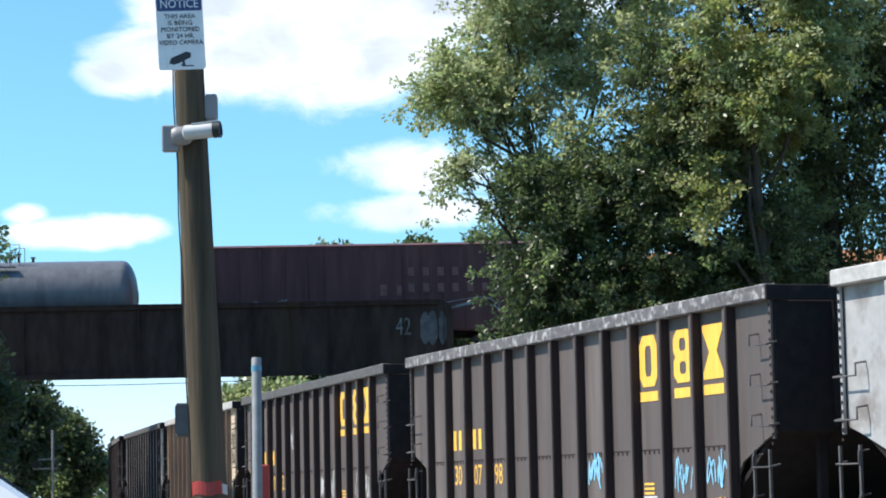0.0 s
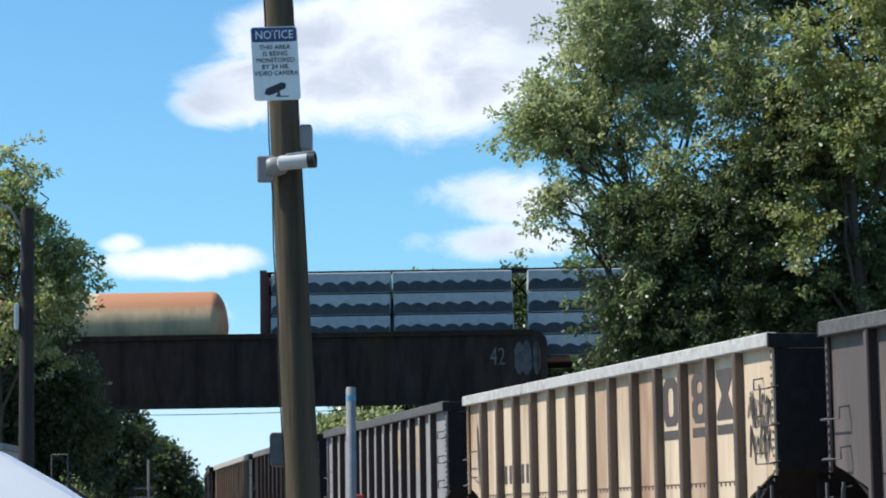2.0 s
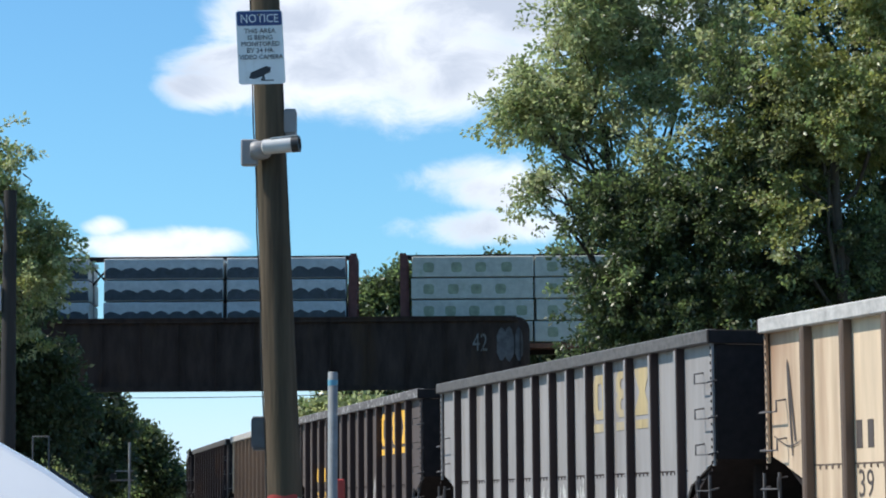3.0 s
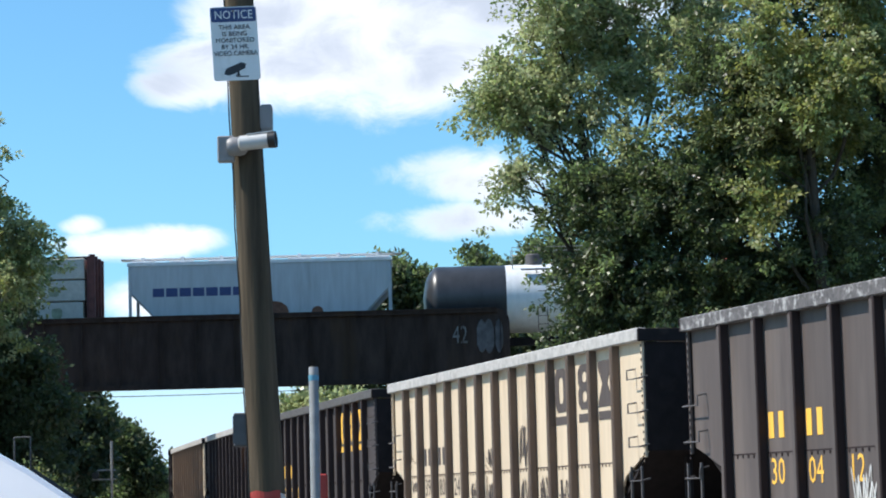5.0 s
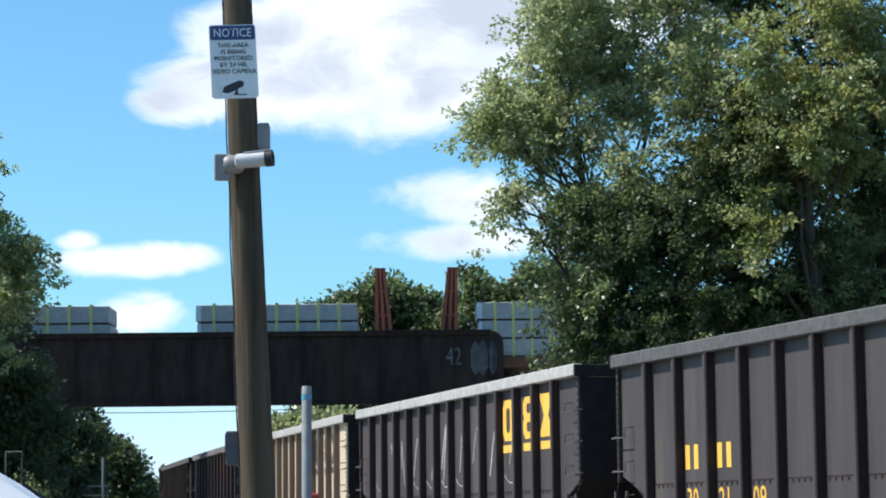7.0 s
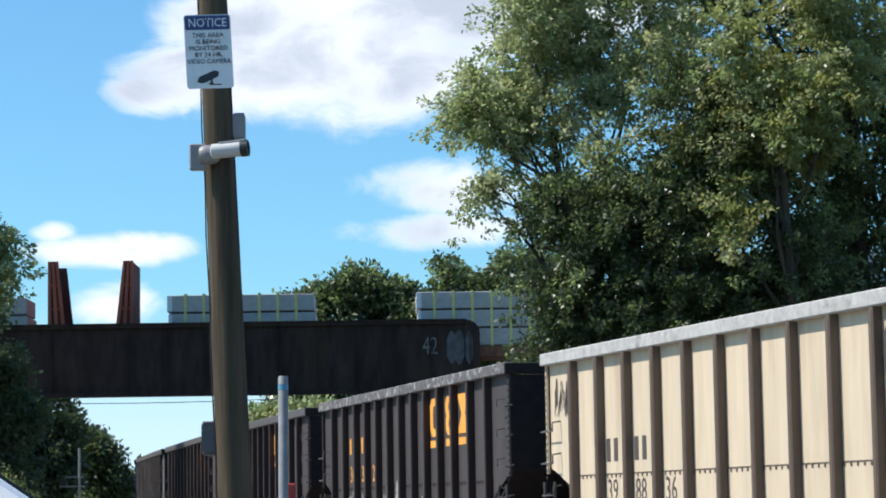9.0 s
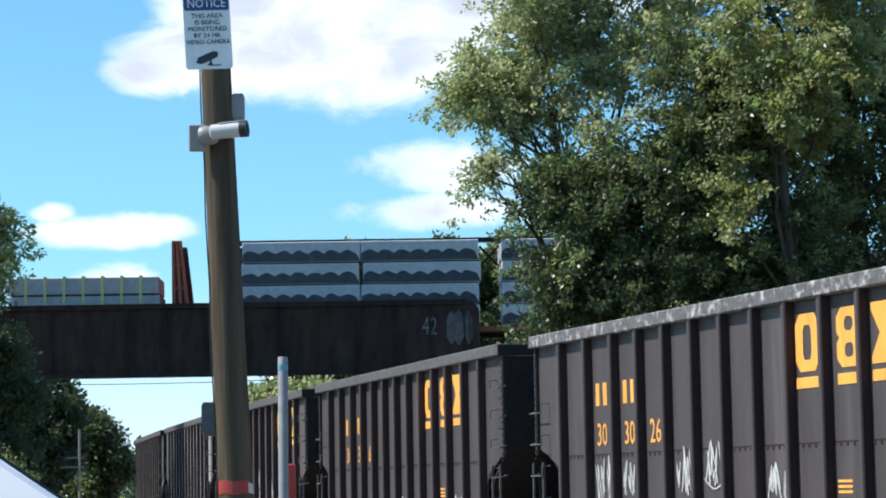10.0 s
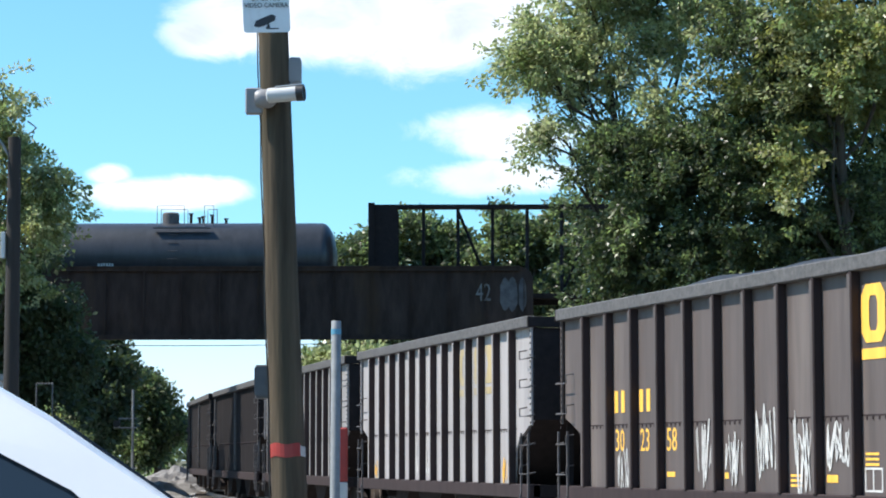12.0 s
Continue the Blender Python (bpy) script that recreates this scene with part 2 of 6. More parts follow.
M = dict(
    paint_brown=material("paint_brown", (0.090, 0.070, 0.064), 0.62, 0, 0.18, 5, STREAK, (0.16, 0.13, 0.115), 0.56, 0.8, 0.1),
    paint_dark=material("paint_dark", (0.057, 0.045, 0.044), 0.6, 0, 0.2, 5, STREAK, (0.12, 0.10, 0.09), 0.58, 0.8, 0.1),
    paint_grey=material("paint_grey", (0.26, 0.245, 0.24), 0.6, 0, 0.15, 5, STREAK, (0.16, 0.13, 0.11), 0.58, 0.9, 0.1),
    paint_pale=material("paint_pale", (0.33, 0.305, 0.30), 0.6, 0, 0.15, 5, STREAK, (0.25, 0.22, 0.20), 0.58, 0.9, 0.1),
    paint_patchy=material("paint_patchy", (0.34, 0.33, 0.325), 0.6, 0, 0.15, 5, (1, 1, 1), (0.20, 0.17, 0.155), 0.52, 1.6, 0.1),
    paint_tan=material("paint_tan", (0.60, 0.48, 0.345), 0.6, 0, 0.10, 5, STREAK, (0.40, 0.29, 0.19), 0.58, 0.9, 0.1),
    # dark grey paint, deepened further by tree and bridge shade put into it
    smooth_dark_shaded=material("smooth_dark_shaded", (0.014, 0.0115, 0.012), 0.85, 0, 0.25, 5, STREAK, (0.04, 0.032, 0.03), 0.58, 0.8, 0.1, 0.12),
    paint_tan_rust=material("paint_tan_rust", (0.57, 0.44, 0.31), 0.65, 0, 0.15, 5, STREAK, (0.26, 0.14, 0.08), 0.50, 0.6, 0.1),
    # the panels' paint, grimier, with the rib flanks' shade put into the colour
    rib_shaded=material("rib_shaded", (0.036, 0.025, 0.025), 0.75, 0, 0.2, 5, STREAK, None, 0.5, 1, 0.1, 0.2),
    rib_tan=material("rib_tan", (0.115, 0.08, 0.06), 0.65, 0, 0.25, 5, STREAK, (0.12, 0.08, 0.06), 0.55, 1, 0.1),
    chord=material("chord", (0.085, 0.08, 0.078), 0.65, 0, 0.4, 14, (1, 1, 1), (0.09, 0.085, 0.085), 0.56, 5, 0.3),
    chord_worn=material("chord_worn", (0.11, 0.10, 0.10), 0.65, 0, 0.4, 14, (1, 1, 1), (0.42, 0.41, 0.40), 0.52, 7, 0.3),
    chord_light=material("chord_light", (0.42, 0.40, 0.38), 0.6, 0, 0.25, 9, (1, 1, 1), (0.2, 0.17, 0.15), 0.6, 3, 0.2),
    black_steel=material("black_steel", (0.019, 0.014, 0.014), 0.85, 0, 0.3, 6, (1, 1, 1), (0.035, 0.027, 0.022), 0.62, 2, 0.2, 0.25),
    iron=material("iron", (0.11, 0.10, 0.10), 0.6, 0.3, 0.25, 9, (1, 1, 1), None, 0.5, 1, 0.1),
    rust=material("rust", (0.17, 0.075, 0.045), 0.85, 0, 0.35, 7, (1, 1, 1), (0.07, 0.04, 0.03), 0.55, 2, 0.4),
    wheel_steel=material("wheel_steel", (0.08, 0.06, 0.05), 0.6, 0.4, 0.3, 6),
    coal=material("coal", (0.02, 0.02, 0.022), 0.5, 0, 0.5, 8, (1, 1, 1), None, 0.5, 1, 1.0),
    yellow=material("yellow", (0.85, 0.47, 0.07), 0.6, 0, 0.15, 8, STREAK, (0.5, 0.30, 0.06), 0.62, 2, 0.05),
    orange=material("orange", (0.85, 0.36, 0.06), 0.6, 0, 0.2, 8, STREAK, (0.5, 0.22, 0.06), 0.6, 2, 0.05),
    yellow_faded=material("yellow_faded", (0.40, 0.31, 0.16), 0.7, 0, 0.3, 8, STREAK, (0.25, 0.22, 0.18), 0.47, 2, 0.05),
    mark_dark=material("mark_dark", (0.07, 0.055, 0.05), 0.7, 0, 0.2, 8, STREAK),
    mark_white=material("mark_white", (0.55, 0.54, 0.52), 0.7, 0, 0.2, 8),
    mark_blue=material("mark_blue", (0.25, 0.55, 0.75), 0.6, 0, 0.2, 8),
    girder=material("girder", (0.050, 0.034, 0.029), 0.92, 0, 0.4, 3, (1, 1, 0.25), (0.078, 0.048, 0.030), 0.54, 0.5, 0.25, 0.2),
    concrete=material("concrete", (0.33, 0.31, 0.28), 0.9, 0, 0.2, 4, (1, 1, 1), (0.2, 0.18, 0.16), 0.55, 0.7, 0.4),
    ballast=material("ballast", (0.24, 0.225, 0.21), 0.95, 0, 0.45, 22, (1, 1, 1), (0.15, 0.135, 0.12), 0.55, 0.7, 1.0),
    earth=material("earth", (0.11, 0.10, 0.055), 0.95, 0, 0.4, 3, (1, 1, 1), (0.06, 0.085, 0.03), 0.5, 0.25, 0.8),
    asphalt=material("asphalt", (0.055, 0.055, 0.056), 0.9, 0, 0.3, 25, (1, 1, 1), (0.075, 0.073, 0.07), 0.55, 0.5, 0.6),
    wood_pole=material("wood_pole", (0.088, 0.066, 0.044), 0.9, 0, 0.45, 14, (1, 1, 0.06), (0.045, 0.042, 0.026), 0.52, 3, 0.8, 0.25),
    dark_pole=material("dark_pole", (0.024, 0.019, 0.017), 0.85, 0, 0.35, 14, (1, 1, 0.06), None, 0.5, 3, 0.5),
    tie=material("tie", (0.07, 0.055, 0.045), 0.9, 0, 0.35, 8, rand=0.25),
    rail=material("rail", (0.30, 0.26, 0.24), 0.35, 0.8, 0.2, 6),
    galv=material("galv", (0.23, 0.235, 0.24), 0.6, 0.1, 0.15, 14),
    box_grey=material("box_grey", (0.085, 0.085, 0.09), 0.6, 0.1, 0.2, 9),
    white_plastic=material("white_plastic", (0.52, 0.51, 0.50), 0.4, 0, 0.05, 10, (1, 1, 1), None, 0.5, 1, 0.02),
    grey_plastic=material("grey_plastic", (0.25, 0.24, 0.24), 0.5, 0, 0.1, 10, (1, 1, 1), None, 0.5, 1, 0.02),
    black_plastic=material("black_plastic", (0.02, 0.02, 0.022), 0.4, 0, 0.1, 10, (1, 1, 1), None, 0.5, 1, 0.02),
    sign_white=material("sign_white", (0.78, 0.78, 0.77), 0.45, 0, 0.05, 6, (1, 1, 1), (0.62, 0.61, 0.58), 0.62, 4, 0.02),
    sign_blue=material("sign_blue", (0.03, 0.055, 0.17), 0.45, 0, 0.1, 8, (1, 1, 1), None, 0.5, 1, 0.02),
    sign_black=material("sign_black", (0.03, 0.03, 0.035), 0.5, 0, 0.1, 8, (1, 1, 1), None, 0.5, 1, 0.02),
    band_blue=material("band_blue", (0.10, 0.30, 0.42), 0.5, 0, 0.2, 8, (1, 1, 1), None, 0.5, 1, 0.02),
    red_tape=material("red_tape", (0.34, 0.035, 0.028), 0.4, 0, 0.15, 9, (1, 1, 1), None, 0.5, 1, 0.02),
    white_tape=material("white_tape", (0.50, 0.48, 0.46), 0.4, 0, 0.1, 9, (1, 1, 1), None, 0.5, 1, 0.02),
    car_white=material("car_white", (0.66, 0.66, 0.68), 0.2, 0, 0.02, 4, (1, 1, 1), None, 0.5, 1, 0.0),
    rubber=material("rubber", (0.02, 0.02, 0.02), 0.7, 0, 0.2, 9),
    glass=glass("glass"),
    boxcar_red=material("boxcar_red", (0.080, 0.027, 0.028), 0.7, 0, 0.25, 3, STREAK, (0.15, 0.06, 0.05), 0.56, 0.6, 0.1),
    tank_tan=material("tank_tan", (0.60, 0.43, 0.24), 0.55, 0, 0.15, 3, (1, 1, 0.3), (0.33, 0.25, 0.16), 0.58, 0.5, 0.05),
    tank_black=material("tank_black", (0.035, 0.036, 0.04), 0.36, 0, 0.3, 3, (1, 1, 0.3), (0.07, 0.07, 0.07), 0.6, 0.6, 0.05),
    tank_grey=material("tank_grey", (0.13, 0.13, 0.14), 0.38, 0, 0.25, 3, (1, 1, 0.3), (0.07, 0.07, 0.07), 0.6, 0.6, 0.05),
    tank_white=material("tank_white", (0.74, 0.74, 0.74), 0.4, 0, 0.1, 4, (1, 1, 0.3), (0.5, 0.48, 0.45), 0.66, 1.4, 0.05),
    hopper_grey=material("hopper_grey", (0.46, 0.49, 0.51), 0.6, 0, 0.12, 4, STREAK, (0.33, 0.33, 0.33), 0.6, 0.7, 0.05),
    wrap_white=material("wrap_white", (0.46, 0.47, 0.48), 0.4, 0, 0.15, 4, (1, 1, 1), (0.33, 0.36, 0.38), 0.58, 1, 0.3),
    wrap_dark=material("wrap_dark", (0.03, 0.037, 0.05), 0.4, 0, 0.4, 4, (1, 1, 1), (0.09, 0.11, 0.13), 0.62, 1.6, 0.3),
    wrap_pale=material("wrap_pale", (0.46, 0.45, 0.40), 0.45, 0, 0.15, 4, (1, 1, 1), (0.30, 0.34, 0.22), 0.6, 1.2, 0.3),
    wrap_olive=material("wrap_olive", (0.25, 0.28, 0.19), 0.5, 0, 0.3, 4),
    slab_grey=material("slab_grey", (0.41, 0.395, 0.375), 0.7, 0, 0.15, 4, (1, 1, 1), (0.31, 0.30, 0.28), 0.6, 1, 0.1),
    strap=material("strap", (0.64, 0.60, 0.20), 0.5, 0, 0.1, 6),
    post_red=material("post_red", (0.42, 0.10, 0.05), 0.7, 0, 0.25, 5, STREAK, (0.2, 0.05, 0.03), 0.58, 1, 0.1),
    post_dark=material("post_dark", (0.12, 0.035, 0.028), 0.8, 0, 0.3, 5, STREAK, (0.07, 0.03, 0.025), 0.56, 1, 0.1),
    bark=material("bark", (0.065, 0.05, 0.038), 0.9, 0, 0.4, 9, (1, 1, 0.2), None, 0.5, 1, 0.8),
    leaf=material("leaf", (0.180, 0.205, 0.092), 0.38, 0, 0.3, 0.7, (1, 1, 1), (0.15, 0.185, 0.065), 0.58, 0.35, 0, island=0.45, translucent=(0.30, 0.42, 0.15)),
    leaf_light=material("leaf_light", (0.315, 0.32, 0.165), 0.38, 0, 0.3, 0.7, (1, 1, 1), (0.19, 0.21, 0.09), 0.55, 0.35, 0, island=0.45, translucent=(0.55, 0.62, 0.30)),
    # darkened leaf green: shade on the left and far trees is in this colour
    leaf_dark_shaded=material("leaf_dark_shaded", (0.068, 0.085, 0.042), 0.38, 0, 0.3, 0.7, (1, 1, 1), (0.07, 0.08, 0.035), 0.58, 0.35, 0, island=0.45, translucent=(0.11, 0.16, 0.06)),
)
M["leaf_yellow"] = material("leaf_yellow", (0.25, 0.245, 0.09), 0.45, 0, 0.3, 0.7, (1, 1, 1), (0.16, 0.20, 0.06), 0.55, 0.4, 0, island=0.4, translucent=(0.38, 0.42, 0.12))

# ---- mesh helpers ----


def box(bm, x0, x1, y0, y1, z0, z1, m=None):
    vs = [bm.verts.new(((m @ Vector((x, y, z))) if m else (x, y, z))) for x in (x0, x1) for y in (y0, y1) for z in (z0, z1)]
    for f in ((0, 1, 3, 2), (4, 6, 7, 5), (0, 4, 5, 1), (2, 3, 7, 6), (0, 2, 6, 4), (1, 5, 7, 3)):
        bm.faces.new([vs[i] for i in f])


def rod(bm, a, b, r, n=8, r2=None):
    a, b = Vector(a), Vector(b)
    q = (b - a).to_track_quat("Z", "Y").to_matrix()
    r2 = r if r2 is None else r2
    rings = []
    for p, rad in ((a, r), (b, r2)):
        rings.append([bm.verts.new(p + q @ Vector((rad * math.cos(k * 2 * math.pi / n), rad * math.sin(k * 2 * math.pi / n), 0))) for k in range(n)])
    for k in range(n):
        bm.faces.new((rings[0][k], rings[0][(k + 1) % n], rings[1][(k + 1) % n], rings[1][k]))
    bm.faces.new(rings[0][::-1]), bm.faces.new(rings[1])


def tube(bm, points, r, n=6):
    """A bent round bar through the points."""
    pts = [Vector(p) for p in points]
    rings = []
    for i, p in enumerate(pts):
        d = (pts[min(i + 1, len(pts) - 1)] - p).normalized() + (p - pts[max(i - 1, 0)]).normalized()
        q = d.to_track_quat("Z", "Y").to_matrix()
        rings.append([bm.verts.new(p + q @ Vector((r * math.cos(k * 2 * math.pi / n), r * math.sin(k * 2 * math.pi / n), 0))) for k in range(n)])
    for i in range(len(pts) - 1):
        # start each ring where it lies nearest to the one before
        a, b, step = rings[i], rings[i + 1], pts[i + 1] - pts[i]
        o = min(range(n), key=lambda k: (b[k].co - a[0].co - step).length)
        b = rings[i + 1] = b[o:] + b[:o]
        for k in range(n):
            bm.faces.new((a[k], a[(k + 1) % n], b[(k + 1) % n], b[k]))
    bm.faces.new(rings[0][::-1]), bm.faces.new(rings[-1])


def prism(bm, outline, y0, y1):
    """An outline in x and z, drawn out from y0 to y1."""
    a = [bm.verts.new((x, y0, z)) for x, z in outline]
    b = [bm.verts.new((x, y1, z)) for x, z in outline]
    n = len(outline)
    bm.faces.new(a), bm.faces.new(b[::-1])
    for k in range(n):
        bm.faces.new((a[k], b[k], b[(k + 1) % n], a[(k + 1) % n]))


def lathe(bm, profile, n=32, axis="x"):
    """A profile of (along, radius) turned round the axis."""
    rings = []
    for s, r in profile:
        ring = []
        for k in range(n):
            c, d = r * math.cos(2 * math.pi * k / n), r * math.sin(2 * math.pi * k / n)
            ring.append(bm.verts.new({"x": (s, c, d), "y": (c, s, d), "z": (c, d, s)}[axis]))
        rings.append(ring)
    for a, b in zip(rings, rings[1:]):
        for k in range(n):
            bm.faces.new((a[k], a[(k + 1) % n], b[(k + 1) % n], b[k]))
    bm.faces.new(rings[0]), bm.faces.new(rings[-1][::-1])


def round_rect(x0, x1, z0, z1, r):
    pts = []
    for cx, cz, a0 in ((x1 - r, z1 - r, 0), (x0 + r, z1 - r, 90), (x0 + r, z0 + r, 180), (x1 - r, z0 + r, 270)):
        pts += [(cx + r * math.cos(radians(a0 + 22.5 * k)), cz + r * math.sin(radians(a0 + 22.5 * k))) for k in range(5)]
    return pts


def finish(bm, name, mat, bevel=0.0, smooth=False):
    bmesh.ops.recalc_face_normals(bm, faces=bm.faces)
    if bevel:
        bmesh.ops.bevel(bm, geom=bm.edges[:], offset=bevel, segments=1, affect="EDGES", clamp_overlap=True)
    me = bpy.data.meshes.new(name)
    bm.to_mesh(me)
    bm.free()
    if smooth:
        for p in me.polygons:
            p.use_smooth = True
        me.set_sharp_from_angle(angle=radians(40))
    me.materials.append(mat)
    return me


def part(name, bm, mat, parent, label="", bevel=0.0, smooth=False):
    ob = new(name, finish(bm, name, mat, bevel, smooth))
    ob.parent = parent
    return tagged(ob, label)


def thing(name, label, category, group="", kind=""):
    return tagged(new(name), label, category, group, kind)


def lettering(text, size, mat, parent, m, name="lettering", label="", align="CENTER", width=1.0):
    cu = bpy.data.curves.new(name, "FONT")
    cu.body, cu.size, cu.align_x, cu.extrude, cu.resolution_u = text, size, align, 0.001, 2
    tmp = bpy.data.objects.new("tmp", cu)
    scene.collection.objects.link(tmp)
    me = bpy.data.meshes.new_from_object(tmp.evaluated_get(bpy.context.evaluated_depsgraph_get()))
    bpy.data.objects.remove(tmp)
    me.materials.clear(), me.materials.append(mat)
    me.transform(m @ Matrix.Diagonal((width, 1, 1, 1)))
    ob = new(name, me)
    ob.parent = parent
    return tagged(ob, label)


# ---- the near track ----
HALF, TOP, SILL, COUPLED = 1.60, 3.91, 1.05, 1.64


def heading(s):
    if s >= 0:
        return 0.2608 + 0.003 * min(s, 30)
    h = 0.2608 + 0.003 * max(s, -56) - 0.0026 * max(s, -56) * abs(max(s, -56)) / 100
    return max(h + 0.006 * min(0, s + 56), -0.25)


LINE = {}
X, Y = 2.0337, 36.8675
for k in range(0, 181):
    LINE[k] = (X, Y, heading(k))
    X, Y = X + math.sin(heading(k + 0.5)), Y - math.cos(heading(k + 0.5))
X, Y = 2.0337, 36.8675
for k in range(0, -421, -1):
    LINE[k] = (X, Y, heading(k))
    X, Y = X - math.sin(heading(k - 0.5)), Y + math.cos(heading(k - 0.5))


def on_line(s, aside=HALF):
    """The place s metres along the track, and that far to the right of the cars' lit side."""
    s = max(-419.0, min(179.0, s))
    k = math.floor(s)
    a, b, f = LINE[k], LINE[k + 1], s - k
    h = a[2] + f * (b[2] - a[2])
    return Vector((a[0] + f * (b[0] - a[0]) + aside * math.cos(h), a[1] + f * (b[1] - a[1]) + aside * math.sin(h), 0)), h


def train_at(t):
    return 2.349 + 14.966 * t + 0.0177 * t * t


def ribbon(name, offsets, mat, s0, s1, step, kind_label, category, parent=None, rough=0.0):
    """A sheet along the track through (aside, height) pairs."""
    bm = bmesh.new()
    prev = None
    s = s0
    while s <= s1:
        p, h = on_line(s, 0)
        row = [bm.verts.new((p.x + a * math.cos(h), p.y + a * math.sin(h), z + ((rough * noise.noise((s * 0.35, a, 1)) if s < 8 else -0.25) if rough and a < -0.5 else 0))) for a, z in offsets]
        if prev:
            for i in range(len(row) - 1):
                bm.faces.new((prev[i], prev[i + 1], row[i + 1], row[i]))
        prev = row
        s += step
    ob = new(name, finish(bm, name, mat))
    ob.parent = parent
    if not parent:
        tagged(ob, kind_label, category, kind="structure")
    return ob


def ground():
    bm = bmesh.new()
    n = 60
    grid = [[bm.verts.new((x, y, -0.35 + 0.12 * noise.noise((x * 0.03, y * 0.03, 2)))) for x in [-900 + 30 * i for i in range(n + 1)]] for y in [-200 + 30 * j for j in range(n + 1)]]
    for j in range(n):
        for i in range(n):
            bm.faces.new((grid[j][i], grid[j][i + 1], grid[j + 1][i + 1], grid[j + 1][i]))
    tagged(new("ground", finish(bm, "ground", M["earth"])), "rough grass and earth beside the railway", "ground", kind="structure")
    ribbon("track_bed", [(-11, -0.5), (-10, -0.1), (-7.6, -0.02), (-6.0, -0.14), (-4.2, 0.0), (-2.2, -0.14), (-0.8, -0.12), (0.2, 0.0), (3.2, 0.0), (4.4, -0.5)], M["ballast"], -300, 120, 2, "grey crushed stone ballast under the track", "track bed", rough=0.28)
    track = tagged(new("railway_track"), "steel rails on dark wooden ties in ballast", "railway track", kind="structure")
    for a in (HALF - 0.75, HALF + 0.75):
        ribbon("rail", [(a - 0.04, 0.02), (a - 0.04, 0.20), (a + 0.04, 0.20), (a + 0.04, 0.02)], M["rail"], -200, 110, 1, "", "", track)
    bm = bmesh.new()
    box(bm, -0.11, 0.11, -1.3, 1.3, -0.10, 0.05)
    me = finish(bm, "tie", M["tie"], 0.015)
    for i in range(150):
        s = -75 + 0.55 * i
        p, h = on_line(s)
        ob = new("tie", me)
        ob.parent = track
        ob.matrix_local = Matrix.Translation(p) @ Matrix.Rotation(h - math.pi / 2, 4, "Z")
    # road in front of the camera side
    bm = bmesh.new()
    box(bm, -40, 40, -30, 9.5, -0.3, -0.04)
    tagged(new("road", finish(bm, "road", M["asphalt"])), "worn grey asphalt road beside the crossing", "road", kind="structure")


# ---- coal hoppers ----


def logo(parent, mat, y, ribs, first):
    """Three block shapes with bars under them, one to a panel."""
    z0, w, h = 2.90, 0.60, 0.67
    for i in range(3):
        bm = bmesh.new()
        x = ribs[first + i] + (0.08, 0.20, 0.11)[i]
        d = (y - 0.006, y)
        if i == 0:
            ring = [(0.18, 0), (0.82, 0), (1, 0.18), (1, 0.82), (0.82, 1), (0.18, 1), (0, 0.82), (0, 0.18)]
            o = [bm.verts.new((x + a * w, d[0], z0 + b * h)) for a, b in ring]
            n = [bm.verts.new((x + (0.32 + 0.36 * a) * w, d[0], z0 + (0.2 + 0.6 * b) * h)) for a, b in ring]
            for k in range(8):
                bm.faces.new((o[k], o[(k + 1) % 8], n[(k + 1) % 8], n[k]))
        elif i == 1:
            for lo, hi in ((0, 0.56), (0.44, 1)):
                ring = [(0.2, lo), (0.8, lo), (1, lo + 0.15), (1, hi - 0.15), (0.8, hi), (0.2, hi), (0, hi - 0.15), (0, lo + 0.15)]
                m = (lo + hi) / 2
                yy = d[0] - (0.001 if lo else 0)
                o = [bm.verts.new((x + a * w, yy, z0 + b * h)) for a, b in ring]
                n = [bm.verts.new((x + (0.33 + 0.34 * a) * w, yy, z0 + (m + 0.42 * (b - m)) * h)) for a, b in ring]
                for k in range(8):
                    bm.faces.new((o[k], o[(k + 1) % 8], n[(k + 1) % 8], n[k]))
        else:
            prism(bm, [(x, z0), (x + w, z0), (x + w, z0 + 0.12 * h), (x + 0.68 * w, z0 + 0.5 * h), (x + w, z0 + 0.88 * h), (x + w, z0 + h), (x, z0 + h), (x, z0 + 0.88 * h), (x + 0.32 * w, z0 + 0.5 * h), (x, z0 + 0.12 * h)], d[0], d[1])
        box(bm, x, x + w, d[0], d[1], z0 - 0.19, z0 - 0.065)
        part("emblem", bm, mat, parent, "painted block emblem with a bar under it")


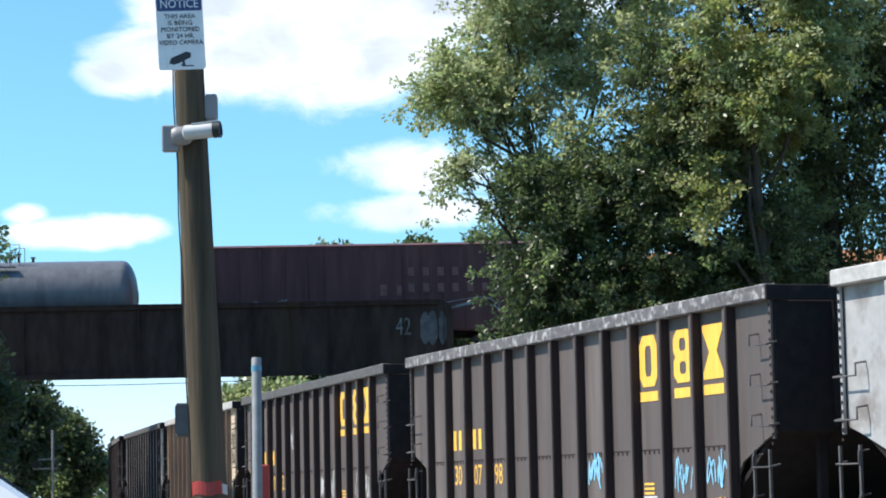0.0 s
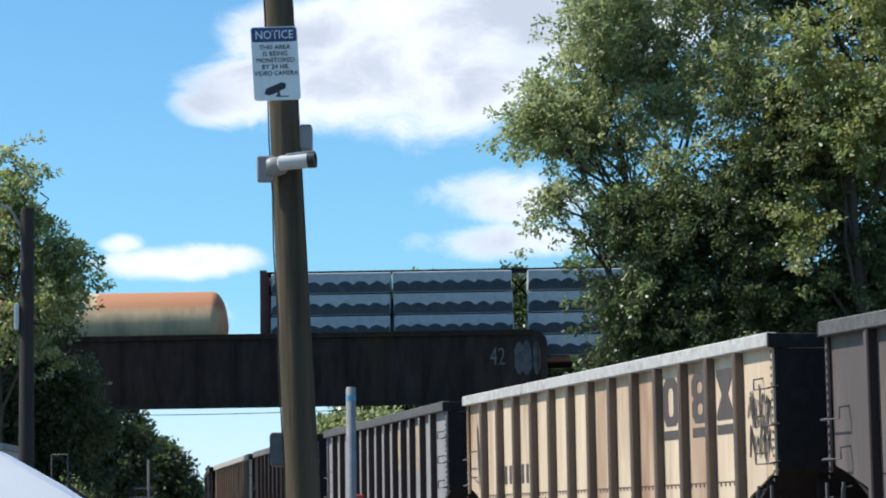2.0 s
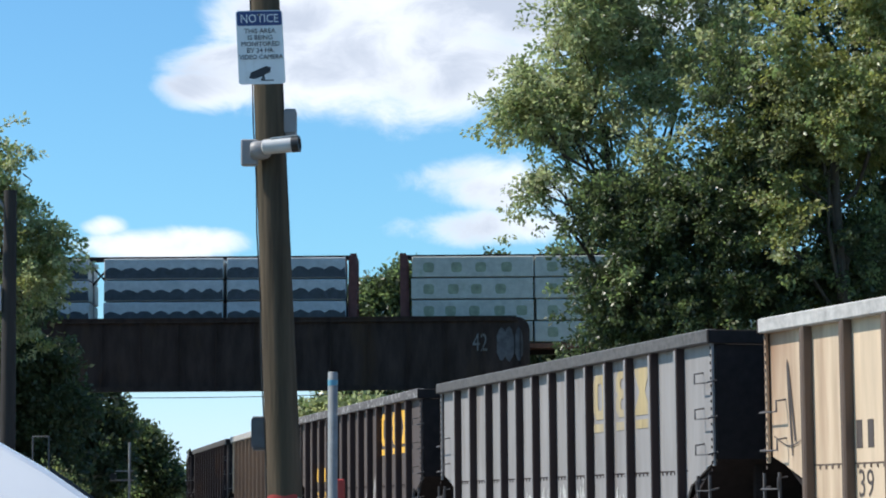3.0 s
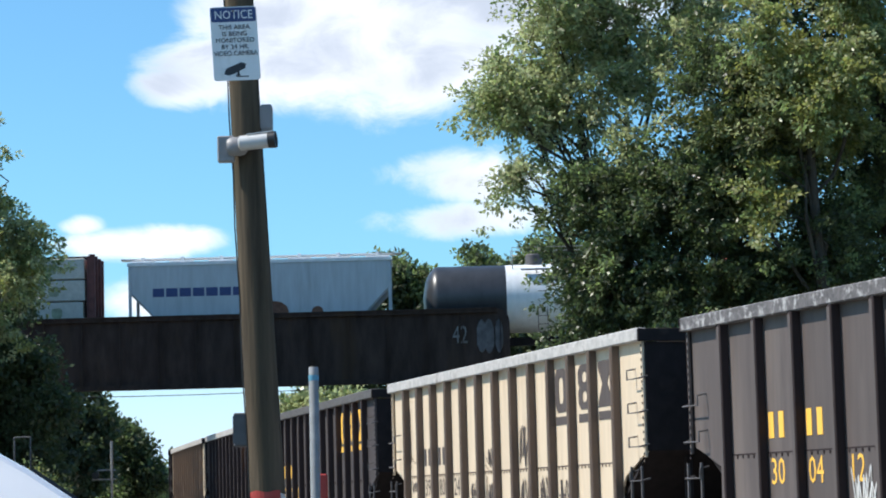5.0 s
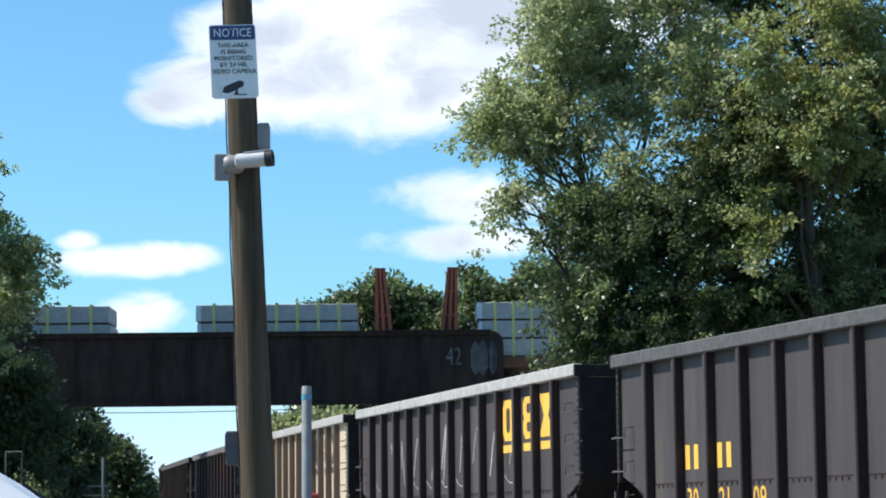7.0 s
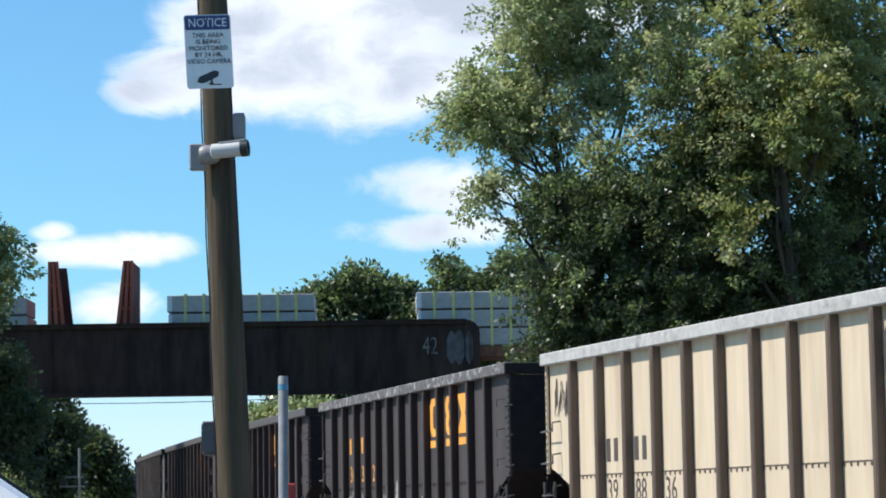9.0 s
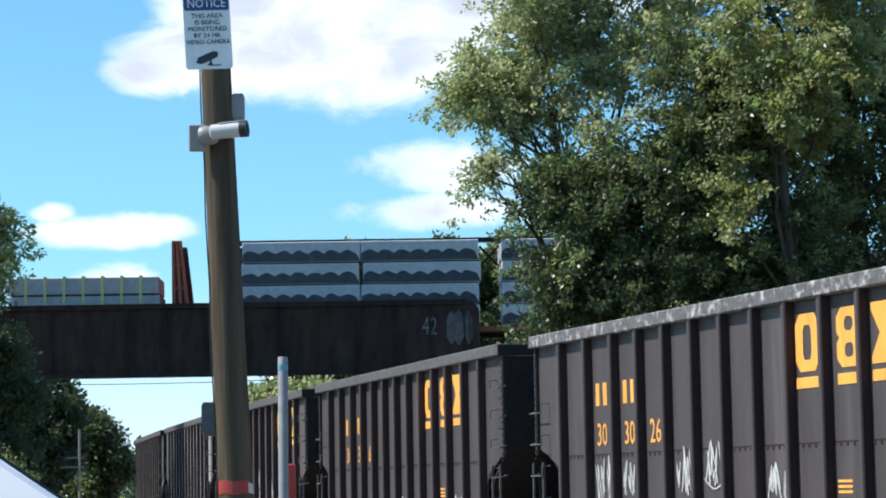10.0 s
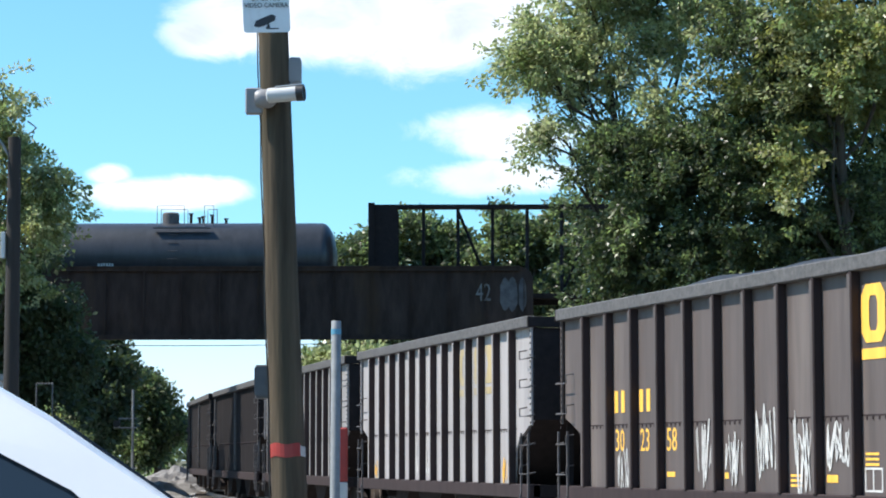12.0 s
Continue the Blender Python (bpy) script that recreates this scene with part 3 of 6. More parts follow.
def tag_strokes(parent, mat, y, x0, x1, z0, z1, seed):
    """Unreadable painted scrawl: bent strokes of changing width, crowded and crossing, with a flourish."""
    r = random.Random(seed)
    bm = bmesh.new()
    tall = z1 - z0 > 0.85
    count = 1 if tall else r.choice((3, 4, 4))
    cell = (x1 - x0) / count
    runs = []
    for n in range(count):
        a, b = x0 + cell * (n - 0.12), x0 + cell * (n + 1.12)
        lo, hi = z0 + (z1 - z0) * r.uniform(0, 0.18), z1 - (z1 - z0) * r.uniform(0, 0.2)
        knots = [Vector((r.uniform(a, b), 0, hi if k % 2 else lo)) + Vector((0, 0, r.uniform(-0.3, 0.3) * (hi - lo))) for k in range(3 if tall else r.choice((5, 6, 7)))]
        runs.append((knots, r.uniform(0.010, 0.019)))
    if r.random() < 0.2:
        runs.append(([Vector((x0 - 0.02, 0, z0 + 0.1)), Vector(((x0 + x1) / 2, 0, z0 - 0.03)), Vector((x1, 0, z0 + 0.06)), Vector((x1 + 0.03, 0, z0 + 0.2))], 0.008))
    for n, (knots, half) in enumerate(runs):
        ends = [knots[0]] + knots + [knots[-1]]
        pts = []
        for k in range(len(knots) - 1):
            p0, p1, p2, p3 = ends[k:k + 4]
            for q in (0.0, 0.17, 0.33, 0.5, 0.67, 0.83):
                pts.append(0.5 * (2 * p1 + (p2 - p0) * q + (2 * p0 - 5 * p1 + 4 * p2 - p3) * q * q + (3 * p1 - p0 - 3 * p2 + p3) * q ** 3))
        yy = y - 0.012 - 0.0015 * n
        prev = None
        for k, p in enumerate(pts):
            d = pts[min(k + 1, len(pts) - 1)] - pts[max(k - 1, 0)]
            if d.length < 1e-5:
                continue
            w = Vector((-d.z, 0, d.x)).normalized() * half * (0.6 + 0.6 * abs(math.sin(k * 0.5 + n)))
            pair = [bm.verts.new((p.x + w.x, yy, p.z + w.z)), bm.verts.new((p.x - w.x, yy, p.z - w.z))]
            if prev:
                bm.faces.new((prev[0], prev[1], pair[1], pair[0]))
            prev = pair
    tagged(part("graffiti", bm, mat, parent, "spray-painted scrawl"), kind="stuff")


SHARED = {}
WHEELS = []


def shared_part(key, name, parent, mat, build, bevel=0.0, smooth=False, label="", m=None):
    """A part that alike things share the mesh of."""
    if (key, mat) not in SHARED:
        bm = bmesh.new()
        build(bm)
        SHARED[key, mat] = finish(bm, name, M[mat], bevel, smooth)
    ob = new(name, SHARED[key, mat])
    ob.parent = parent
    if m:
        ob.matrix_local = m
    return tagged(ob, label)


# two builds of car: half length, places of the thirteen ribs, panel of the first emblem shape, height of the road number
EVEN = [-6.2 + 12.4 * i / 12 for i in range(13)]
UNEVEN = [-5.787, -4.752] + [-3.717 + 0.928 * i for i in range(9)] + [4.747, 5.787]
BUILDS = {"long": (7.37, EVEN, 9, 1.69), "short": (7.0, UNEVEN, 8, 2.20)}


def hopper_car(label, build, panel, rib, chord_mat, emblem="yellow", number=None, number_mat="yellow", scrawl=None, ribbed=True, heap=0.0):
    car = thing("hopper_car", label, "hopper car", "coal train on the near track")
    L, RIBS, first, low = BUILDS[build]
    BODY = 2 * L
    # side sheets: full height in the middle, cut away below the slope sheets at the ends
    cut = [(0.0, 2.22), (0.30, 2.13), (1.02, 1.87), (1.16, 1.70), (1.22, SILL + 0.1)]
    sheet = [(-L + a, z) for a, z in cut] + [(L - a, z) for a, z in cut[::-1]] + [(L, TOP - 0.16), (-L, TOP - 0.16)]
    for s in (-1, 1):
        shared_part(f"{build}sheet{s}", "side_sheet", car, panel, lambda bm: prism(bm, sheet, s * (HALF - 0.15), s * (HALF - 0.12)))
        shared_part(f"{build}chord{s}", "top_chord", car, chord_mat, lambda bm: box(bm, -L - 0.02, L + 0.02, *sorted((s * (HALF - 0.14), s * (HALF + 0.015))), TOP - 0.18, TOP), 0.015)
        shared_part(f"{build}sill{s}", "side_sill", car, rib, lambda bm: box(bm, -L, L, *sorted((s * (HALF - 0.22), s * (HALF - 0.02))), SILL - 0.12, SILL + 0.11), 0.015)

        def seam(bm):
            box(bm, -L + 1.1, L - 1.1, *sorted((s * (HALF - 0.12), s * (HALF - 0.116))), 2.065, 2.085)
            for i in range(int(BODY / 0.16)):
                x = -L + 1.2 + 0.16 * i
                if x < L - 1.2:
                    box(bm, x - 0.018, x + 0.018, *sorted((s * (HALF - 0.116), s * (HALF - 0.110))), 2.025, 2.066)
        tagged(shared_part(f"{build}seam{s}", "rivet_seam", car, rib, seam), kind="stuff")
        if ribbed:
            for x in RIBS:
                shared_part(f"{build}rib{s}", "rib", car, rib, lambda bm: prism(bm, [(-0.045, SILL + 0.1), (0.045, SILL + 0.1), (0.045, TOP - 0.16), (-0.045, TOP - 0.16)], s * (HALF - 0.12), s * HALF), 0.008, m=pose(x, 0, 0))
                # panel-coloured strip on dark ribs: sunlight on their outer face, painted
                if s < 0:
                    shared_part(f"{build}cap", "rib_cap", car, panel if rib == "rib_shaded" else rib, lambda bm: box(bm, -0.05, 0.02, -HALF - 0.006, -HALF, SILL + 0.12, TOP - 0.21), m=pose(x, 0, 0))
        else:
            for x in (-L + 0.06, 0, L - 0.06):
                shared_part(f"{build}post{s}", "post", car, "iron", lambda bm: box(bm, -0.05, 0.05, *sorted((s * (HALF - 0.13), s * (HALF - 0.05))), 1.2, TOP - 0.16), 0.012, m=pose(x, 0, 0))
        for e in (-1, 1):
            def post(bm):
                box(bm, *sorted((e * (L - 0.05), e * (L - 0.002))), *sorted((s * (HALF - 0.10), s * (HALF - 0.06))), 2.12, TOP - 0.18)
            shared_part(f"{build}corner{s}{e}", "corner_post", car, panel, post, 0.006)

            def rivets(bm):
                for k in range(17):
                    z = 2.05 + 0.1 * k
                    box(bm, *sorted((e * (L - 0.045), e * (L - 0.012))), *sorted((s * (HALF - 0.06), s * (HALF - 0.05))), z, z + 0.035)
            tagged(shared_part(f"{build}rivets{s}{e}", "rivet_row", car, rib, rivets), kind="stuff")

            def rung(bm):
                x0, x1, y = e * (L - 0.46), e * (L + 0.02), s * (HALF + 0.01)
                tube(bm, [(x0, s * (HALF - 0.12), 0.15), (x0, y, 0.13), (x0, y, 0.0), (x1, y, 0.0), (x1, s * (HALF - 0.12), 0.03)], 0.013, 5)
            for k in range(6 if e > 0 else 5):
                shared_part(f"{build}rung{s}{e}", "grab_iron", car, "iron", rung, m=pose(0, 0, SILL - 0.19 + 0.47 * k))
            for x in (e * (L - 0.46), e * (L - 0.03)):
                shared_part(f"{build}stile{s}", "ladder_stile", car, "iron", lambda bm: box(bm, -0.018, 0.018, *sorted((s * (HALF - 0.03), s * HALF)), SILL - 0.4, 2.0), m=pose(x, 0, 0))
    for e in (-1, 1):
        # near-black end sheet, chord and ribs: shade on the car's end put into colour
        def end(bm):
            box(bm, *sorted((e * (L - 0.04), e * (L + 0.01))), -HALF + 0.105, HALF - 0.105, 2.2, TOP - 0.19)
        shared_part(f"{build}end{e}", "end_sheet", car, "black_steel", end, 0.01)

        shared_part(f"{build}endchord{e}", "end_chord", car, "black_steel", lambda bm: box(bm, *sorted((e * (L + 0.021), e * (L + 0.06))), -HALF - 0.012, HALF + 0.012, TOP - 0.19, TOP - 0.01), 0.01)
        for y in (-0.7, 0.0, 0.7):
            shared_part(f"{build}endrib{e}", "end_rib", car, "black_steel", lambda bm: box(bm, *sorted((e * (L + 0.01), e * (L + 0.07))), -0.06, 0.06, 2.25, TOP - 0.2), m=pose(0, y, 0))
        shared_part(f"{build}centresill{e}", "centre_sill", car, "black_steel", lambda bm: box(bm, *sorted((e * (L - 1.7), e * (L + 0.25))), -0.3, 0.3, 0.78, 1.12))
        shared_part(f"{build}endsill{e}", "end_sill", car, "black_steel", lambda bm: box(bm, *sorted((e * (L - 0.12), e * L)), -HALF + 0.1, HALF - 0.1, SILL - 0.1, SILL + 0.1))
        for y in (-0.8, 0.8):
            shared_part(f"{build}slopepost{e}", "end_post", car, "black_steel", lambda bm: box(bm, *sorted((e * (L - 0.35), e * (L - 0.25))), -0.05, 0.05, SILL, 2.3), m=pose(0, y, 0))

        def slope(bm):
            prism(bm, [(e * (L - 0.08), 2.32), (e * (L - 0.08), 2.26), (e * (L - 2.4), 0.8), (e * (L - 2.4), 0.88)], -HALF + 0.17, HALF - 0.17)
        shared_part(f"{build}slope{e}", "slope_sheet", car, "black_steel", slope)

        def coupler(bm):
            rod(bm, (e * (L + 0.2), 0, 0.92), (e * (L + 0.75), 0, 0.92), 0.09, 8)
            box(bm, *sorted((e * (L + 0.66), e * (L + 0.86))), -0.14, 0.14, 0.78, 1.05)
        shared_part(f"{build}coupler{e}", "coupler", car, "black_steel", coupler)
        # truck with two wheel sets
        tx = e * (L - 1.75)

        def frame_side(bm):
            for sy in (-1, 1):
                prism(bm, [(-1.15, 0.52), (-1.15, 0.38), (-0.45, 0.25), (0.45, 0.25), (1.15, 0.38), (1.15, 0.52), (0.45, 0.72), (-0.45, 0.72)], sy * 0.95, sy * 1.1)
            box(bm, -0.22, 0.22, -1.1, 1.1, 0.42, 0.75)
        truck = shared_part("truck", "truck", car, "black_steel", frame_side, 0.01, m=pose(tx, 0, 0.18))
        for ax in (-0.88, 0.88):
            def wheels(bm):
                lathe(bm, [(-0.83, 0.30), (-0.82, 0.42), (-0.71, 0.43), (-0.69, 0.455), (-0.66, 0.455), (-0.65, 0.1), (0.65, 0.1), (0.66, 0.455), (0.69, 0.455), (0.71, 0.43), (0.82, 0.42), (0.83, 0.30)], 20, "y")
            WHEELS.append((shared_part("wheels", "wheel_set", truck, "wheel_steel", wheels, smooth=True, m=pose(ax, 0, 0.43)), ax, 1))

    def gates(bm):
        for x in (-4.4, -1.5, 1.5, 4.4):
            prism(bm, [(x - 1.2, SILL), (x + 1.2, SILL), (x + 0.35, 0.42), (x - 0.35, 0.42)], -1.25, 1.25)
    shared_part(build + "gates", "hopper_gate", car, "black_steel", gates)

    def load(bm):
        rows = []
        for i in range(30):
            x = -L + 0.1 + (BODY - 0.2) * i / 29
            row = []
            for j in range(7):
                y = -1.42 + 2.84 * j / 6
                rise = max(0.0, 1 - (y / 1.5) ** 2) * min(1.0, (L - abs(x)) / 2.2)
                row.append(bm.verts.new((x, y, TOP - 0.3 + (0.1 + heap) * rise + 0.05 * noise.noise((x * 1.3, y * 2, 5 + heap)))))
            rows.append(row)
        for a, b in zip(rows, rows[1:]):
            for j in range(6):
                bm.faces.new((a[j], a[j + 1], b[j + 1], b[j]))
    shared_part(f"{build}load{heap}", "coal_load", car, "coal", load, label="heaped black coal")
    y = -(HALF - 0.12)
    if emblem:
        logo(car, M[emblem], y - 0.002, RIBS, first)
    if number:
        # reporting mark as bars, road number below it, parted by the ribs
        aside = 0.31 if build == "long" else 0.40
        for k, d in ((1, -0.14), (1, 0.14), (2, -0.14), (2, 0.14)):
            px = RIBS[k] + aside + d
            bm = bmesh.new()
            box(bm, px - 0.07, px + 0.07, y - 0.006, y, low + 0.56, low + 0.88)
            part("reporting_mark", bm, M[number_mat], car, "painted bar of a reporting mark")
        for i in range(3):
            lettering(number[2 * i:2 * i + 2], 0.46, M[number_mat], car, Matrix.Translation((RIBS[1 + i] + aside, y - 0.004, low)) @ pose(0, 0, 0, 90, 0, 0), "road_number", "", "CENTER", 0.88)
        # small stencilled notices low on some panels
        for k, (w, h, z) in {3: (0.3, 0.07, 1.33), 5: (0.12, 0.08, 1.32), 7: (0.34, 0.07, 1.36), 8: (0.3, 0.09, 1.3), 9: (0.34, 0.03, 1.62), 11: (0.3, 0.09, 1.3)}.items():
            rows = 3 if k in (7, 9) else 1
            for n in range(rows):
                bm = bmesh.new()
                box(bm, RIBS[k] + 0.12, RIBS[k] + 0.12 + w, y - 0.005, y, z - 0.06 * n, z - 0.06 * n + (h if rows == 1 else 0.03))
                part("stencil", bm, M[number_mat], car)
        bm = bmesh.new()
        for a, b, c, e in ((0.1, 0.55, 1.20, 1.225), (0.1, 0.55, 1.455, 1.48), (0.1, 0.125, 1.225, 1.455), (0.525, 0.55, 1.225, 1.455), (0.3, 0.325, 1.225, 1.455)):
            box(bm, RIBS[9] + a, RIBS[9] + b, y - 0.005, y, c, e)
        part("inspection_box", bm, M["mark_white" if number_mat == "yellow" else "mark_dark"], car, "painted inspection panel outline")
    # scrawl, panel by panel: panel -1 and 12 are the end ones
    edges = [-L] + RIBS + [L]
    for i, (mat, k, lo, hi) in enumerate(scrawl or ()):
        a, b = edges[k + 1] + 0.16, edges[k + 2] - 0.22
        tag_strokes(car, M[mat], y, a, b, lo, hi, 31 * k + 7 * i + int(100 * lo))
    return car


def near_train():
    """The cars in order, each with the distance of its middle behind that of the third."""
    D, B, G, T, W, K = "paint_dark", "paint_brown", "paint_grey", "paint_tan", "mark_white", "mark_dark"
    dark = "dark brown ribbed steel coal hopper with yellow emblem"
    tan = "weathered tan ribbed steel coal hopper with dark emblem"
    grey = "weathered grey ribbed steel coal hopper with faded emblem"
    plain = (dark, "long", D, "rib_shaded", "chord", None, None, "yellow", None, True, 0.0)
    smooth = ("smooth-sided dark grey steel coal car", "long", "smooth_dark_shaded", "rib_shaded", "chord", None, None, "yellow", None, False, 0.0)
    rows = [
        # label, build, panel, rib, chord, emblem, number, number colour, scrawl, ribbed, heap
        (dark, "long", B, "rib_shaded", "chord", "yellow", None, "yellow", None, True, 0.15),
        ("weathered pale grey ribbed steel coal hopper", "long", "paint_patchy", "rib_shaded", "chord_light", "yellow_faded", None, "yellow", None, True, 0.0),
        (dark + " and blue graffiti", "long", B, "rib_shaded", "chord_worn", "yellow", "300798", "yellow", [("mark_blue", 7, 1.60, 2.03), ("mark_blue", 10, 1.58, 1.95), ("mark_blue", 11, 1.58, 1.95), ("yellow", 11, 1.30, 1.45)], True, 0.15),
        (dark + " and white graffiti", "long", B, "rib_shaded", "chord", "yellow", "300233", "yellow", [(W, 4, 2.55, 3.05), (W, 7, 1.5, 2.0), (W, 8, 1.55, 2.05), (W, 10, 1.5, 2.35), (W, 11, 1.5, 2.0), (W, 5, 1.2, 1.5)], True, 0.15),
        (tan, "long", "paint_tan_rust", "rib_tan", "chord_light", K, "398688", K, [(K, -1, 2.35, 3.5), (K, 12, 2.75, 3.2), (K, 12, 2.35, 2.75)], True, 0.0),
        (grey, "short", G, "rib_shaded", "chord", "yellow_faded", None, "yellow", [(W, 4, 1.5, 1.85), (W, 5, 1.5, 1.85), (W, 6, 1.45, 1.9), (W, 7, 1.5, 2.0), (W, 9, 1.4, 1.8)], True, 0.05),
        (dark, "long", B, "rib_shaded", "chord_worn", "yellow", "300412", "yellow", [(W, 3, 1.3, 1.8), (W, 4, 1.3, 1.9), (W, 5, 1.3, 1.7), (W, 7, 1.4, 2.3), (W, 8, 1.4, 2.2)], True, 0.15),
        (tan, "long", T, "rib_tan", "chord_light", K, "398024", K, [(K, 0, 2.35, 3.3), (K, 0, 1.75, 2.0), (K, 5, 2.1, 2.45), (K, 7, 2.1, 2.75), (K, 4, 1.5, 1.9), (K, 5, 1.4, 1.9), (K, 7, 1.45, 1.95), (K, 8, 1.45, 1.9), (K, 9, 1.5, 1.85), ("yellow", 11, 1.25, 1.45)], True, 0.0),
        (dark, "long", D, "rib_shaded", "chord", "yellow", "302109", "yellow", [("yellow", 11, 1.35, 1.5)], True, 0.1),
        (dark + " and white graffiti", "long", D, "rib_shaded", "chord_light", "yellow", None, "yellow", [(W, k, 2.25, 3.25) for k in range(10)] + [(W, k, 1.3, 1.7) for k in (7, 8, 9, 11)], True, 0.0),
        (tan, "long", T, "rib_tan", "chord_light", K, "398836", K, [(K, -1, 2.95, 3.5)], True, 0.0),
        (dark + " and white graffiti", "short", D, "rib_shaded", "chord_worn", "orange", "303026", "orange", [(W, 1, 1.45, 2.0), (W, 2, 1.45, 1.95), (W, 4, 1.5, 2.0), (W, 5, 1.6, 2.15), (W, 7, 1.4, 1.8)], True, 0.1),
        (dark + ", heaped load", "short", D, "rib_shaded", "chord", "orange", "303368", "orange", [(W, 6, 1.3, 1.5), (W, 10, 1.3, 1.5)], True, 0.25),
        (dark + " and white graffiti", "long", B, "rib_shaded", "chord", "yellow", "302358", "yellow", [(W, 1, 1.2, 1.7), (W, 4, 1.3, 2.1), (W, 5, 1.3, 1.9), (W, 6, 1.4, 2.2), (W, 7, 1.3, 2.1), (W, 8, 1.5, 1.95)], True, 0.5),
        (grey, "short", "paint_pale", "rib_shaded", "chord", "yellow_faded", None, "yellow", [(W, 4, 1.25, 1.9), (W, 5, 1.25, 1.8), ("yellow", 0, 1.2, 1.5), ("yellow", 11, 1.2, 1.6)], True, 0.0),
        ("grey ribbed steel coal hopper", "long", G, "rib_shaded", "chord", None, None, "yellow", None, True, 0.0),
        smooth, smooth, plain, plain,
    ]
    made, place = [], 0.0
    for i, r in enumerate(rows):
        half = BUILDS[r[1]][0]
        place += half if i else 0.0
        made.append((place - {4: 0.08, 10: 0.2}.get(i, 0.0), hopper_car(*r)))
        place += half + COUPLED
    third = made[2][0]
    return [(p - third, car) for p, car in made]


TIMES = [0, 1 / 30, 0.25] + [0.5 * k for k in range(1, 24)] + [11.75, 12 - 1 / 30, 12]


def near_pose(behind, t):
    mid = train_at(t) - behind
    a, _ = on_line(mid + 5.4)
    b, _ = on_line(mid - 5.4)
    d = a - b
    return Matrix.Translation((a + b) / 2) @ Matrix.Rotation(math.atan2(d.y, d.x), 4, "Z")


# ---- bridge ----
GIRDER_Y, DECK_Z, RAIL_Z, GIRDER_TOP, GIRDER_BOT, END_X = 99.6, 6.98, 7.3, 9.5, 6.52, 3.75


def girder(y, front, bottom):
    g = tagged(new("bridge_girder"), "dark weathered riveted steel plate girder of the railway bridge", "bridge girder", "bridge girders")
    bm = bmesh.new()
    x0 = -24.0
    r = 0.55
    outline = [(x0, bottom), (END_X, bottom), (END_X, GIRDER_TOP - r)] + [(END_X - r + r * math.cos(a), GIRDER_TOP - r + r * math.sin(a)) for a in [radians(q) for q in (18, 36, 54, 72, 90)]] + [(x0, GIRDER_TOP)]
    prism(bm, outline, y - 0.012, y + 0.012)
    part("web", bm, M["girder"], g)
    for z0, z1 in ((GIRDER_TOP - 0.03, GIRDER_TOP + 0.03), (bottom - 0.04, bottom + 0.02)):
        bm = bmesh.new()
        box(bm, x0, END_X - (r if z0 > 8 else 0), y - 0.2, y + 0.2, z0, z1)
        if z0 < 8:
            box(bm, x0, END_X, y - 0.15, y - 0.013, z1, z1 + 0.14)
        else:
            box(bm, x0, END_X - r, y - 0.15, y - 0.013, z0 - 0.14, z0)
        part("flange", bm, M["girder"], g)
    x = x0 + 0.5
    while x < END_X - 0.2:
        bm = bmesh.new()
        box(bm, x - 0.012, x + 0.012, y - 0.15, y + 0.15, bottom + 0.02, GIRDER_TOP - 0.17 - (0.2 if x > END_X - 0.6 else 0))
        box(bm, x - 0.08, x + 0.08, y - 0.035, y - 0.013, bottom + 0.16, GIRDER_TOP - 0.17 - (0.3 if x > END_X - 0.6 else 0))
        part("stiffener", bm, M["girder"], g)
        x += 1.58
    if front:
        lettering("42", 1.05, M["mark_grey"], g, Matrix.Translation((1.68, y - 0.042, 8.08)) @ pose(0, 0, 0, 90, 0, 0), "graffiti", "white painted number", "CENTER", 0.62)
        for i, (cx, w, h) in enumerate(((2.58, 0.22, 0.70), (2.88, 0.22, 0.74), (3.30, 0.17, 0.72))):
            bm = bmesh.new()
            o = [(cx + w * math.cos(k * math.pi / 6) * (1 + 0.12 * math.sin(3 * k)), 8.35 + h * math.sin(k * math.pi / 6)) for k in range(12)]
            prism(bm, o, y - 0.042 - 0.004 * i, y - 0.038 - 0.004 * i)
            part("graffiti", bm, M["graffiti_grey"], g, "faded grey painted bubble shape")
    return g


M["mark_grey"] = material("mark_grey", (0.20, 0.195, 0.195), 0.8, 0, 0.4, 6)
M["graffiti_grey"] = material("graffiti_grey", (0.095, 0.09, 0.095), 0.8, 0, 0.5, 3)


